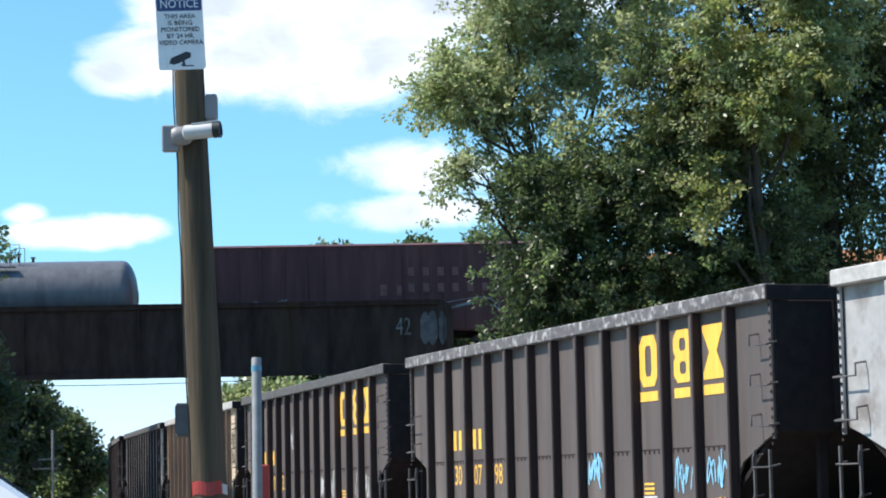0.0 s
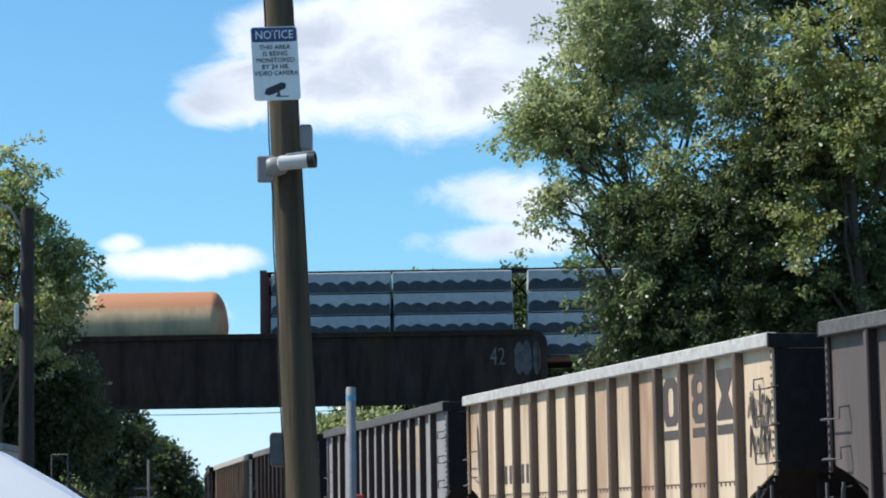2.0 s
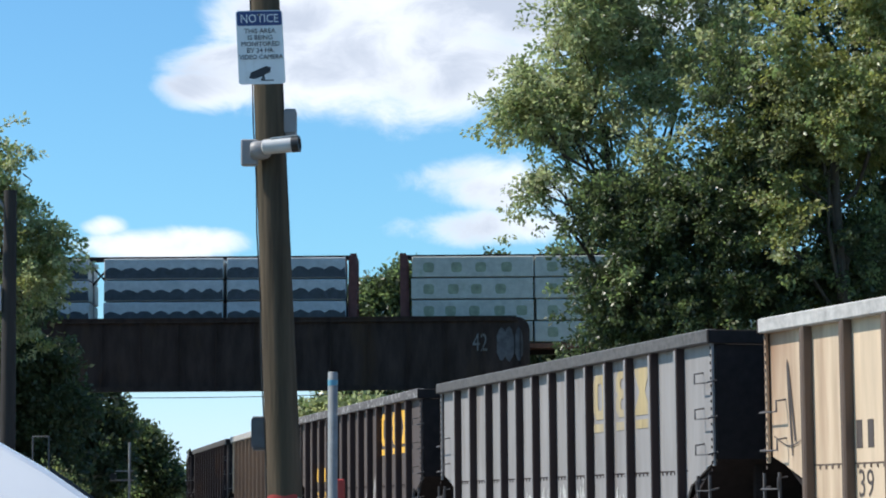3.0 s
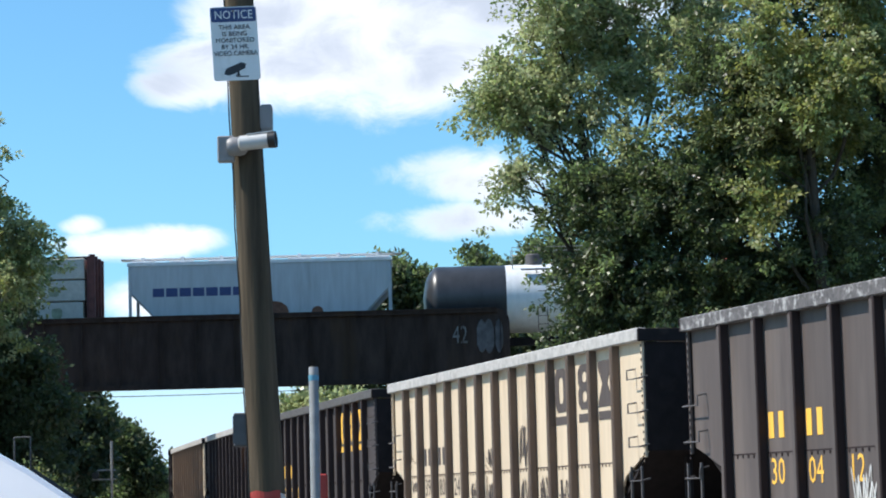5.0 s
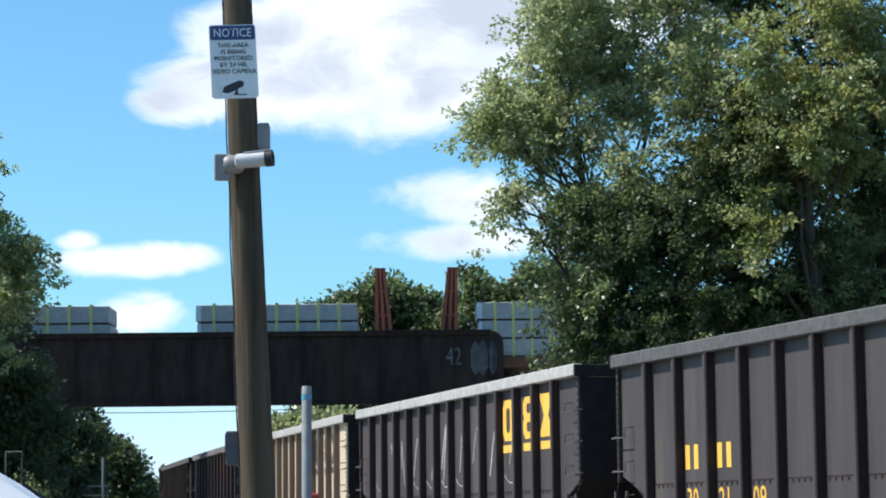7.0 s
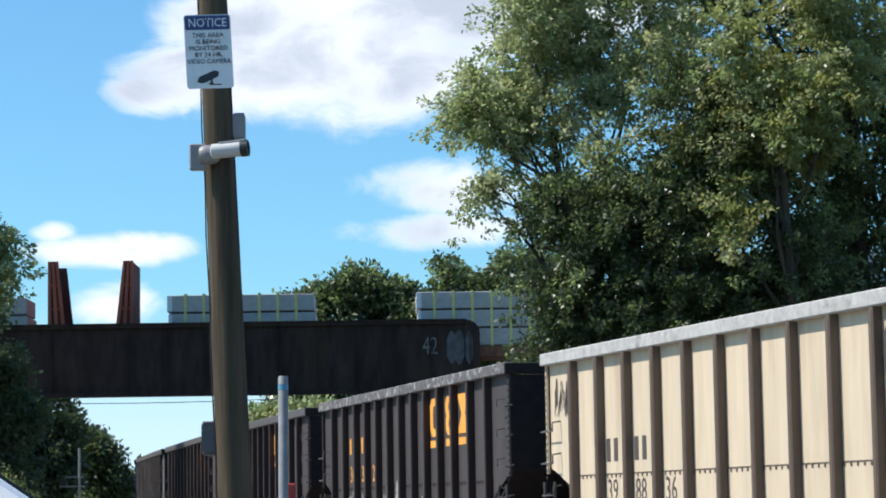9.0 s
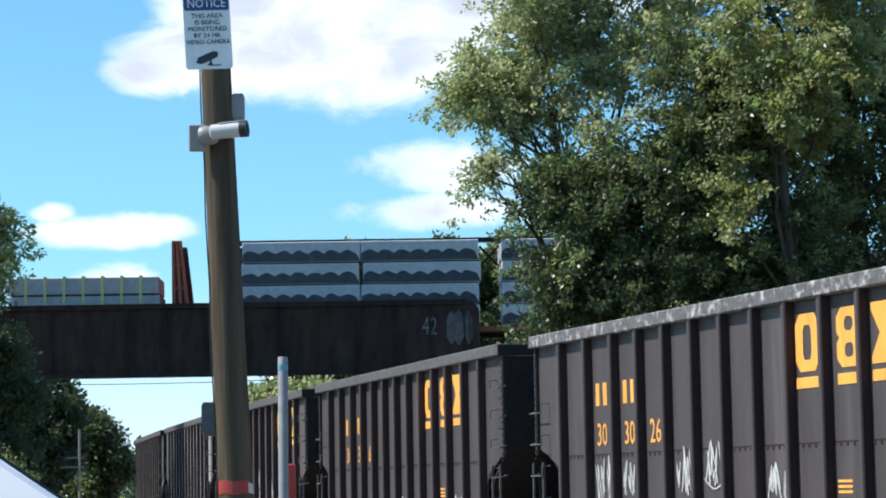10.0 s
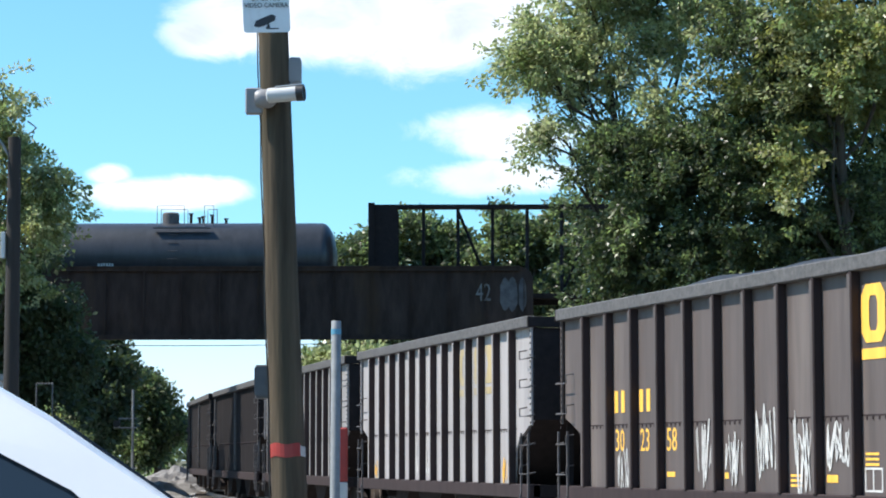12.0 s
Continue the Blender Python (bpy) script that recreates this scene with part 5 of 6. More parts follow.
# ---- trees ----


def leaf_mesh(name, centres, spread, per, size, mats, rng, droop=0.25, ways=None):
    """Many small leaves in clusters round the given centres, pointing along the ways of their twigs if given."""
    n = len(centres) * per
    c = np.repeat(np.asarray(centres), per, axis=0)
    d = rng.normal(size=(n, 3))
    d /= np.linalg.norm(d, axis=1)[:, None]
    p = c + d * (spread * rng.random(n) ** 0.5)[:, None] * np.array([1, 1, 0.75])
    out = rng.normal(size=(n, 3)) * 0.7 + d * 0.6 - np.array([0, 0, droop])
    if ways is not None:
        out = out + np.repeat(ways, per, axis=0) * 0.8
    out /= np.linalg.norm(out, axis=1)[:, None]
    side = np.cross(out, rng.normal(size=(n, 3)))
    side /= np.linalg.norm(side, axis=1)[:, None]
    length = size * rng.uniform(0.7, 1.4, n)[:, None]
    width = length * rng.uniform(0.2, 0.32, n)[:, None]
    v = np.empty((n, 4, 3))
    v[:, 0], v[:, 1], v[:, 2], v[:, 3] = p, p + out * length * 0.5 + side * width, p + out * length, p + out * length * 0.5 - side * width
    me = bpy.data.meshes.new(name)
    me.vertices.add(4 * n), me.loops.add(4 * n), me.polygons.add(n)
    me.vertices.foreach_set("co", v.reshape(-1))
    me.loops.foreach_set("vertex_index", np.arange(4 * n, dtype=np.int32))
    me.polygons.foreach_set("loop_start", np.arange(0, 4 * n, 4, dtype=np.int32))
    for m in mats:
        me.materials.append(m)
    cl = np.repeat(rng.integers(0, len(mats), len(centres)), per)
    me.polygons.foreach_set("material_index", cl.astype(np.int32))
    me.update(), me.validate()
    return me


def tree(label, base, trunk_r, blobs, clusters, per, size, spread, mats, seed, name="tree", category="tree", limbs=True, trunk_top=0.62, gap=-0.2, twigs=False):
    """A tapered trunk, limbs into each mass of the crown, and clustered leaves. blobs: centre x, y, z and radii."""
    rng = np.random.default_rng(seed)
    t = thing(name, label, category)
    base = Vector(base)
    t.location = base
    vol = np.array([b[3] * b[4] * b[5] for b in blobs]) ** 0.75
    count = clusters // 4 if twigs else clusters
    pick = rng.choice(len(blobs), size=count, p=vol / vol.sum())
    B = np.array(blobs)[pick]
    d = rng.normal(size=(count, 3))
    d /= np.linalg.norm(d, axis=1)[:, None]
    r = rng.uniform(0.25, 1.0, count) ** 0.5
    # uneven outline: the shell swells and shrinks with direction
    wob = np.array([1 + 0.38 * noise.noise((q[0] * 2.2 + k, q[1] * 2.2, q[2] * 2.2)) for q, k in zip(d, pick)])
    centres = B[:, :3] + d * B[:, 3:6] * (r * wob * (0.8 if twigs else 1.0))[:, None] - np.array(base)
    keep = np.array([noise.noise((c[0] * 0.6 + seed, c[1] * 0.6, c[2] * 0.7)) > gap for c in centres]) & (centres[:, 2] > 0.15)
    centres, ways = centres[keep], None
    if twigs:
        # leaves strung along drooping twigs that leave the crown outwards
        w = d[keep] * np.array([1, 1, 0.55]) + rng.normal(size=(len(centres), 3)) * 0.45 - np.array([0, 0, 0.22])
        w /= np.linalg.norm(w, axis=1)[:, None]
        reach = rng.uniform(0.5, 1.25, len(centres))
        steps = np.array([-0.35, 0.1, 0.55, 1.0])
        fall = np.array([0, 0, -0.18])
        starts = centres
        centres = np.concatenate([starts + w * (reach * q)[:, None] + fall * max(q, 0) ** 2 for q in steps])
        ways = np.concatenate([w] * 4)
        bm = bmesh.new()
        for a, v, m in list(zip(starts, w, reach))[::2]:
            rod(bm, a - v * m * 0.4, a + v * m * 0.95 + fall * 0.9, 0.014, 3, 0.006)
        tagged(part("twig", bm, M["bark"], t), kind="stuff")
    crown = new("crown", leaf_mesh("crown", centres, spread, per, size, mats, rng, ways=ways))
    crown.parent = t
    tagged(crown, kind="stuff")
    if limbs:
        bm = bmesh.new()
        mid = Vector(np.mean(np.array(blobs)[:, :3], axis=0)) - base
        top = Vector((mid.x * 0.8, mid.y * 0.8, mid.z * trunk_top * 1.6))
        pts = [Vector((0, 0, -0.2)), top * 0.3 + Vector((0.15, 0, 0)), top * 0.62 - Vector((0.12, 0.1, 0)), top]
        rad = [trunk_r * 1.25, trunk_r, trunk_r * 0.75, trunk_r * 0.4]
        for i in range(3):
            rod(bm, pts[i], pts[i + 1], rad[i], 10, rad[i + 1])
        part("trunk", bm, M["bark"], t)
        bm = bmesh.new()
        for b in blobs:
            c = Vector(b[:3]) - base
            s = pts[1].lerp(pts[3], rng.uniform(0.1, 0.9))
            m1 = s.lerp(c, 0.5) + Vector(rng.normal(size=3) * 0.3)
            m0 = s.lerp(m1, 0.5) + Vector((rng.normal() * 0.25, rng.normal() * 0.2, -0.2))
            tube(bm, [s, m0, m1], trunk_r * 0.26, 7)
            rod(bm, m1, m1.lerp(c, 0.7), trunk_r * 0.2, 6, trunk_r * 0.1)
            for _ in range(7):
                e = c + Vector(rng.normal(size=3)).normalized() * min(b[3], b[5]) * rng.uniform(0.6, 0.95)
                q = m1.lerp(c, rng.uniform(0.2, 1))
                if noise.noise((e.x * 0.6 + seed, e.y * 0.6, e.z * 0.7)) <= gap:
                    continue
                k = q.lerp(e, 0.5) + Vector(rng.normal(size=3) * 0.2)
                rod(bm, q, k, trunk_r * 0.13, 5, trunk_r * 0.09)
                rod(bm, k, e, trunk_r * 0.09, 4, 0.012)
        part("limb", bm, M["bark"], t)
    return t


def scatter_blobs(seed, n, lo, hi, r):
    g = np.random.default_rng(seed)
    return [(*g.uniform(lo, hi), *(g.uniform(*r) * np.array([1, 1, 0.8]))) for _ in range(n)]


def trees():
    LD, L1, LL, LY = M["leaf_dark_shaded"], M["leaf"], M["leaf_light"], M["leaf_yellow"]
    # the tall feathery tree beside the track, light at its outer side
    tree("tall feathery light-green deciduous tree beside the track", (6.3, 63.5, 0), 0.17,
         [(4.4, 62.5, 12.6, 2.3, 2.2, 1.8), (3.0, 62, 10.6, 1.5, 1.6, 0.9), (3.0, 62.2, 12.4, 1.1, 1.3, 0.8), (3.8, 62.5, 14.6, 2.0, 2.0, 1.4), (5.8, 63, 16.2, 2.6, 2.4, 1.8),
          (6.6, 62.5, 13.6, 2.2, 2.2, 2.0), (5.0, 62, 10.4, 1.9, 1.9, 1.3), (1.7, 62.1, 10.2, 0.8, 0.9, 0.45), (2.1, 62.0, 10.0, 0.8, 0.9, 0.5), (2.7, 62.0, 10.2, 1.0, 1.1, 0.6), (3.3, 62.0, 10.4, 1.2, 1.2, 0.8), (3.9, 62.0, 10.0, 1.2, 1.2, 0.8), (2.5, 62.3, 12.1, 0.8, 0.9, 0.7), (2.4, 62.3, 12.9, 0.5, 0.6, 0.4), (2.6, 62.2, 11.2, 1.0, 1.0, 0.7), (4.3, 62, 9.1, 1.2, 1.4, 0.8), (7.8, 63.5, 17.4, 2.4, 2.2, 1.6)],
         7000, 26, 0.125, 0.24, [LL, LL, LL, L1], 11, gap=-0.01, twigs=True)
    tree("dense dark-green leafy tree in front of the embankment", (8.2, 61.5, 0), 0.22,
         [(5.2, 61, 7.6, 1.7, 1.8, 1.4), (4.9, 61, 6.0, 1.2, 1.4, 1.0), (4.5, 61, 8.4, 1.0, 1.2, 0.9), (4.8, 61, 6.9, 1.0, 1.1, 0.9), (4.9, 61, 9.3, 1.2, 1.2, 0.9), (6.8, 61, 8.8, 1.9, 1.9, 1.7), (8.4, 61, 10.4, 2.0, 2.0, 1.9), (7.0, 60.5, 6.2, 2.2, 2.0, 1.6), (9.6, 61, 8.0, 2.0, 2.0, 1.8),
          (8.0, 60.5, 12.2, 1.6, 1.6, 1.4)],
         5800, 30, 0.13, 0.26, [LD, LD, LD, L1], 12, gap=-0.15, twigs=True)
    tree("yellowing green leafy tree with open crown", (10.6, 60, 0), 0.2,
         [(8.2, 59.5, 11.4, 1.4, 1.4, 1.3), (9.2, 59.5, 13.2, 1.5, 1.5, 1.4), (9.8, 59.5, 10.6, 1.6, 1.6, 1.5), (10.6, 59.5, 12.0, 1.6, 1.6, 1.8), (9.2, 59.5, 8.6, 1.3, 1.3, 1.3), (11.2, 60, 14.6, 1.8, 1.8, 1.6)],
         4400, 28, 0.13, 0.24, [LY, LL, LY, L1], 13, gap=0.03, twigs=True)
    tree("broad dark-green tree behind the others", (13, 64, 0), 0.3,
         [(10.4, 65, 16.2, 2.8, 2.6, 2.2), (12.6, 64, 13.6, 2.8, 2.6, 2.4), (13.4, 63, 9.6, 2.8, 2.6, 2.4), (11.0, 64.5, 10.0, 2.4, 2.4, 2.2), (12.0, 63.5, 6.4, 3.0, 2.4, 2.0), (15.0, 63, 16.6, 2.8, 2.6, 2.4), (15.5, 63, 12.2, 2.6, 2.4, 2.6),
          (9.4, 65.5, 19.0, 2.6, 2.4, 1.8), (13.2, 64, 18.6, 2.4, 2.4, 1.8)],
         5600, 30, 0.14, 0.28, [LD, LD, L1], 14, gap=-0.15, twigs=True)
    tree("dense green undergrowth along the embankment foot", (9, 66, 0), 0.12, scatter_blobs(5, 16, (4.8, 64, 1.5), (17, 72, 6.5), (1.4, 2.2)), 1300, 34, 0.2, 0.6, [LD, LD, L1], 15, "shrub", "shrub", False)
    tree("leafy bushes growing over the bridge abutment", (6.5, 95, 0), 0.12, scatter_blobs(6, 14, (4.9, 92, 2.5), (15, 97.0, 7.0), (1.0, 1.7)), 800, 30, 0.26, 0.6, [L1, LD, LL], 16, "shrub", "shrub", False)
    # beside the road, in front of the bridge
    tree("light-green feathery tree beside the bridge", (-15.6, 79, 0), 0.2,
         [(-14.6, 78, 12.2, 1.1, 1.2, 1.2), (-15.4, 78.5, 10.2, 1.5, 1.5, 1.4), (-13.3, 78, 9.8, 0.9, 0.9, 0.9), (-14.4, 78, 8.2, 1.2, 1.2, 1.1), (-16.6, 79, 12.4, 1.4, 1.4, 1.4), (-13.3, 78, 9.4, 0.9, 0.9, 0.9), (-12.9, 78, 10.7, 1.0, 0.9, 0.8), (-13.3, 78, 12.3, 1.0, 1.0, 1.1), (-13.0, 78, 11.3, 0.9, 0.9, 0.8), (-13.6, 78, 12.6, 1.0, 1.0, 0.8), (-14.4, 78, 13.4, 0.9, 1.0, 0.8), (-13.4, 78, 11.6, 0.8, 0.8, 0.7), (-17.5, 79, 9, 1.6, 1.6, 1.8)],
         3000, 24, 0.15, 0.26, [LL, L1, LL, LY], 21, gap=-0.12, twigs=True)
    # this tree's shade is painted: every leaf has the darkened green
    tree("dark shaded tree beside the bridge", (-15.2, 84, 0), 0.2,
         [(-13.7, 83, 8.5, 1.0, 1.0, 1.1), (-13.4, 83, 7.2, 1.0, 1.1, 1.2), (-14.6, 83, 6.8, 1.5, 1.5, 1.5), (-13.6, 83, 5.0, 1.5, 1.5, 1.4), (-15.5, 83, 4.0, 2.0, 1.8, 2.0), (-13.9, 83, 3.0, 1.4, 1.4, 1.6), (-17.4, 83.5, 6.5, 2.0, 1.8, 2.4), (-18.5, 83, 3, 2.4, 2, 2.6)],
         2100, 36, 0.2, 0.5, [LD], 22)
    # unseen tree, added left of the view to shade the roadside trees
    tree("tall leafy tree added out of view to shade the roadside trees", (-24.5, 82, 0), 0.3,
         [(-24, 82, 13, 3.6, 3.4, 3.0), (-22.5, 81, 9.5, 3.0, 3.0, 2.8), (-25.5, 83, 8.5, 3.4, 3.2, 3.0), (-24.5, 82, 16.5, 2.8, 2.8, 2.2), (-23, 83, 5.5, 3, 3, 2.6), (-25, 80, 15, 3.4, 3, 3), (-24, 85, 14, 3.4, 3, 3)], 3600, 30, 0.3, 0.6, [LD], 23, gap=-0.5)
    # added mostly out of view, to shade the trees beyond the bridge
    tree("tall leafy tree added mostly out of view to shade those beyond the bridge", (-33, 138, 0), 0.35,
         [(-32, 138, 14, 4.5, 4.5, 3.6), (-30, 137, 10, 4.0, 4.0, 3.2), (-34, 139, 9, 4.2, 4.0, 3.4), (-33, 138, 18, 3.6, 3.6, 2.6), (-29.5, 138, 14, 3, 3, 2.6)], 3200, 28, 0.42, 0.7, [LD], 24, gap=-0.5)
    tree("sunlit yellow-green shrub beside the road", (-11.2, 70, 0), 0.05, [(-11.3, 70, 2.7, 0.5, 0.6, 0.4), (-10.9, 70, 2.1, 0.5, 0.6, 0.5), (-11.6, 70, 1.4, 0.9, 0.8, 1.0), (-10.6, 70, 1.0, 0.6, 0.7, 0.8)], 190, 24, 0.11, 0.3, [L1, LY, LD], 26, "shrub", "shrub", gap=-0.5)
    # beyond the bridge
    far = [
        # darkened leaves put the shade over these trees into their colour
        ("leafy trees beyond the bridge, shade put into their dark leaf colour", (-24, 138, 0), [(-19.4, 138, 7.6, 1.6, 1.6, 1.3), (-21.8, 138, 8.2, 2.2, 2.0, 1.7), (-19.6, 138, 5.0, 2.0, 1.6, 2.2), (-21.5, 138, 6.4, 2.4, 2.2, 1.8), (-18.8, 138, 6.7, 1.5, 1.6, 1.3), (-20, 137, 4.2, 2.2, 2.2, 2.2), (-24.5, 139, 7.0, 3.0, 2.6, 2.6), (-28, 139, 6.5, 3.4, 3, 3), (-22, 137, 2.4, 3, 2, 2.2)], [LD], 2600),
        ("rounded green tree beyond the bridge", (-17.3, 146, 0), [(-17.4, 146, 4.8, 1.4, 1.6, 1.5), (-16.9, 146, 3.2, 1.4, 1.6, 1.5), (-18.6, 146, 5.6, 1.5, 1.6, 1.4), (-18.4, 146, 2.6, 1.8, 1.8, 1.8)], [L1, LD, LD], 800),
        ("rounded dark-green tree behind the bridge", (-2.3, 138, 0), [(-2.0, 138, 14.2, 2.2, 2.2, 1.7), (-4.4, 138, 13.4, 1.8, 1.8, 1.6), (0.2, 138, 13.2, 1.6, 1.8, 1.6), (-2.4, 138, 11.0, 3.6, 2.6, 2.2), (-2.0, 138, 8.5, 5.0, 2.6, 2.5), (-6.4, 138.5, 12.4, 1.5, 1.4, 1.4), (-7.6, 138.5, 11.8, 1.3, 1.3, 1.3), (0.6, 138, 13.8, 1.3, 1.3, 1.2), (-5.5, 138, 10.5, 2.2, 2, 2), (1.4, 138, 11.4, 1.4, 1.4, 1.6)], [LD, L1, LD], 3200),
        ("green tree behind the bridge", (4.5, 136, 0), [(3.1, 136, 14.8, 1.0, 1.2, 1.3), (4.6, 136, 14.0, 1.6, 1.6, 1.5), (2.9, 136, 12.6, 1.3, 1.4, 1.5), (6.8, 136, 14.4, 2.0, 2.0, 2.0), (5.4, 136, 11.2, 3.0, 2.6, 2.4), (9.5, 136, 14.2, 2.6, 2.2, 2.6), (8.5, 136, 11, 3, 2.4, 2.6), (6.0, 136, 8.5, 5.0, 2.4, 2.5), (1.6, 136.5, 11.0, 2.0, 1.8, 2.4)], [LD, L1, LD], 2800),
        ("leafy shrubs beyond the bridge opening", (-4.6, 114, 0), [(-6.2, 113.5, 5.4, 1.0, 1.0, 1.2), (-4.9, 113.5, 5.7, 1.1, 1.0, 1.1), (-3.4, 113.5, 5.6, 1.0, 1.0, 1.1), (-2.0, 113.5, 5.2, 1.2, 1, 1.2), (-4.4, 114, 3.4, 2.6, 1.2, 1.6)], [L1, LL, LL], 900),
    ]
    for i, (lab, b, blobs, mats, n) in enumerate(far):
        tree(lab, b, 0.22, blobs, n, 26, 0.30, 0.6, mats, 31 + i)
    rng = np.random.default_rng(77)
    pts = []
    for x in np.arange(-160, 200, 4.0):
        if -60 < x < 200:
            h = 6.5 + 3 * noise.noise((x * 0.08, 0, 3))
            for _ in range(40):
                pts.append((x + rng.normal() * 3, 250 + rng.normal() * 5, abs(rng.normal()) * 0.2 + rng.uniform(0, 1) * h))
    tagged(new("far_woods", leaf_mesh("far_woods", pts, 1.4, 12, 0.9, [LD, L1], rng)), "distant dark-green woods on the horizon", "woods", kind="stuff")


# ---- heaps of spare ballast beside the far track ----


def stone_mounds():
    for i, (x, y, wide, high) in enumerate(((-11.9, 97, 2.2, 0.50), (-12.4, 104, 1.8, 0.75), (-13.2, 112, 2.4, 0.85), (-13.6, 121, 2.0, 1.1), (-14.6, 131, 2.6, 1.25))):
        bm = bmesh.new()
        rows = []
        for j in range(13):
            row = []
            for k in range(17):
                a, b = -1 + 2 * k / 16, -1 + 2 * j / 12
                lump = 1 + 0.5 * noise.noise((a * 3 + i * 5, b * 3, 2))
                row.append(bm.verts.new((a * wide, b * 1.6, high * lump * max(0.0, 1 - a * a) * max(0.0, 1 - b * b) - 0.3 + 0.06 * noise.noise((a * 9, b * 9, i)))))
            rows.append(row)
        for p, q in zip(rows, rows[1:]):
            for k in range(16):
                bm.faces.new((p[k], p[k + 1], q[k + 1], q[k]))
        mound = tagged(new("stone_mound", finish(bm, "stone_mound", M["ballast"])), "low heap of grey crushed stone beside the track", "stone mound", "mounds beside the track")
        mound.location = (x, y, 0.05)


# ---- poles, sign and small things beside the track ----
PD = 15.5


def at(u, v, d=PD):
    return Vector((u * d, d, EYE[2] + v * d))


def pole_axis(z):
    """Middle and radius of the leaning wooden pole at height z."""
    f = (z - 1.345) / (4.37 - 1.345)
    return Vector((-0.988 - 0.119 * f, PD, z)), 0.113 - 0.016 * f


def utility_pole():
    pole = thing("utility_pole", "weathered brown leaning wooden utility pole", "utility pole")
    bm = bmesh.new()
    zs = [-0.4, 0.6, 1.345, 2.4, 3.4, 4.37, 5.6, 7.0, 8.6]
    rings = []
    for i, z in enumerate(zs):
        c, r = pole_axis(z)
        rings.append([bm.verts.new(c + Vector((r * (1 + 0.02 * math.sin(3 * k + i)) * math.cos(k * math.pi / 12), r * math.sin(k * math.pi / 12), 0))) for k in range(24)])
    for a, b in zip(rings, rings[1:]):
        for k in range(24):
            bm.faces.new((a[k], a[(k + 1) % 24], b[(k + 1) % 24], b[k]))
    bm.faces.new(rings[-1])
    part("shaft", bm, M["wood_pole"], pole, smooth=True)
    bm = bmesh.new()
    pts = []
    for i, z in enumerate([0.2, 1.4, 1.95, 2.5, 2.95, 3.4, 3.75, 4.1, 4.6, 6.5]):
        c, r = pole_axis(z)
        pts.append(c + Vector((-r * 0.97 - (0.012 if i % 2 else 0.004), -r * 0.25, 0)))
    tube(bm, pts, 0.005, 6)
    part("cable", bm, M["black_plastic"], pole, "black cable stapled to the pole")
    bm = bmesh.new()
    pts = []
    for z in [3.2, 4.1, 5.2, 7]:
        c, r = pole_axis(z)
        pts.append(c + Vector((r * 0.98, -r * 0.2, 0)))
    tube(bm, pts, 0.004, 6)
    part("cable", bm, M["black_plastic"], pole)
    # reflective bands
    for nm, z0, z1, a0, a1, mat in (("red_band", 1.605, 1.69, 150, 318, "red_tape"), ("white_band", 1.61, 1.675, 318, 352, "white_tape")):
        bm = bmesh.new()
        lo, hi = [], []
        for k in range(13):
            a = radians(a0 + (a1 - a0) * k / 12)
            for z, lst in ((z0, lo), (z1, hi)):
                c, r = pole_axis(z + 0.006 * math.sin(5 * a))
                lst.append(bm.verts.new(c + Vector(((r + 0.004) * math.cos(a), (r + 0.004) * math.sin(a), 0))))
        for k in range(12):
            bm.faces.new((lo[k], lo[k + 1], hi[k + 1], hi[k]))
        part(nm, bm, M[mat], pole, "reflective tape band")
    return pole


def notice_sign():
    sign = thing("notice_sign", "white metal notice sign with blue header on the wooden pole", "sign")
    w, h = 0.152, 0.243
    bm = bmesh.new()
    prism(bm, round_rect(-w, w, -h, h, 0.02), -0.002, 0.002)
    part("plate", bm, M["sign_white"], sign)
    bm = bmesh.new()
    prism(bm, round_rect(-w + 0.006, w - 0.006, h - 0.10, h - 0.006, 0.014), -0.004, -0.002)
    part("header", bm, M["sign_blue"], sign, "blue header band")

    def line(txt, z, size, mat, width=1.0):
        lettering(txt, size, M[mat], sign, Matrix.Translation((0, -0.0055, z)) @ pose(0, 0, 0, 90, 0, 0), "lettering", "", "CENTER", width)
    line("NOTICE", h - 0.080, 0.080, "sign_white", 0.86)
    for i, txt in enumerate(("THIS AREA", "IS BEING", "MONITORED", "BY 24 HR.", "VIDEO CAMERA")):
        line(txt, h - 0.150 - 0.043 * i, 0.043, "sign_black", 0.93 if i == 4 else 1.0)
    bm = bmesh.new()
    prism(bm, [(-0.085, -0.20), (-0.07, -0.165), (0.03, -0.125), (0.06, -0.135), (0.055, -0.165), (0.01, -0.185), (-0.02, -0.20), (-0.055, -0.21)], -0.004, -0.002)
    prism(bm, [(0.0, -0.185), (0.015, -0.18), (0.02, -0.215), (0.075, -0.215), (0.075, -0.222), (0.005, -0.222)], -0.004, -0.002)
    part("pictogram", bm, M["sign_black"], sign, "black camera pictogram")
    for z in (h - 0.03, -h + 0.03):
        bm = bmesh.new()
        lathe(bm, [(-0.009, 0.004), (-0.007, 0.008), (-0.003, 0.009)], 10, "y")
        bmesh.ops.translate(bm, verts=bm.verts, vec=(0, 0, z))
        part("screw", bm, M["iron"], sign)
    c, r = pole_axis(4.63)
    sign.matrix_world = Matrix.Translation((-1.15, c.y - r - 0.012, 4.59)) @ pose(0, 0, 0, 0, -2.8, 10)
    return sign


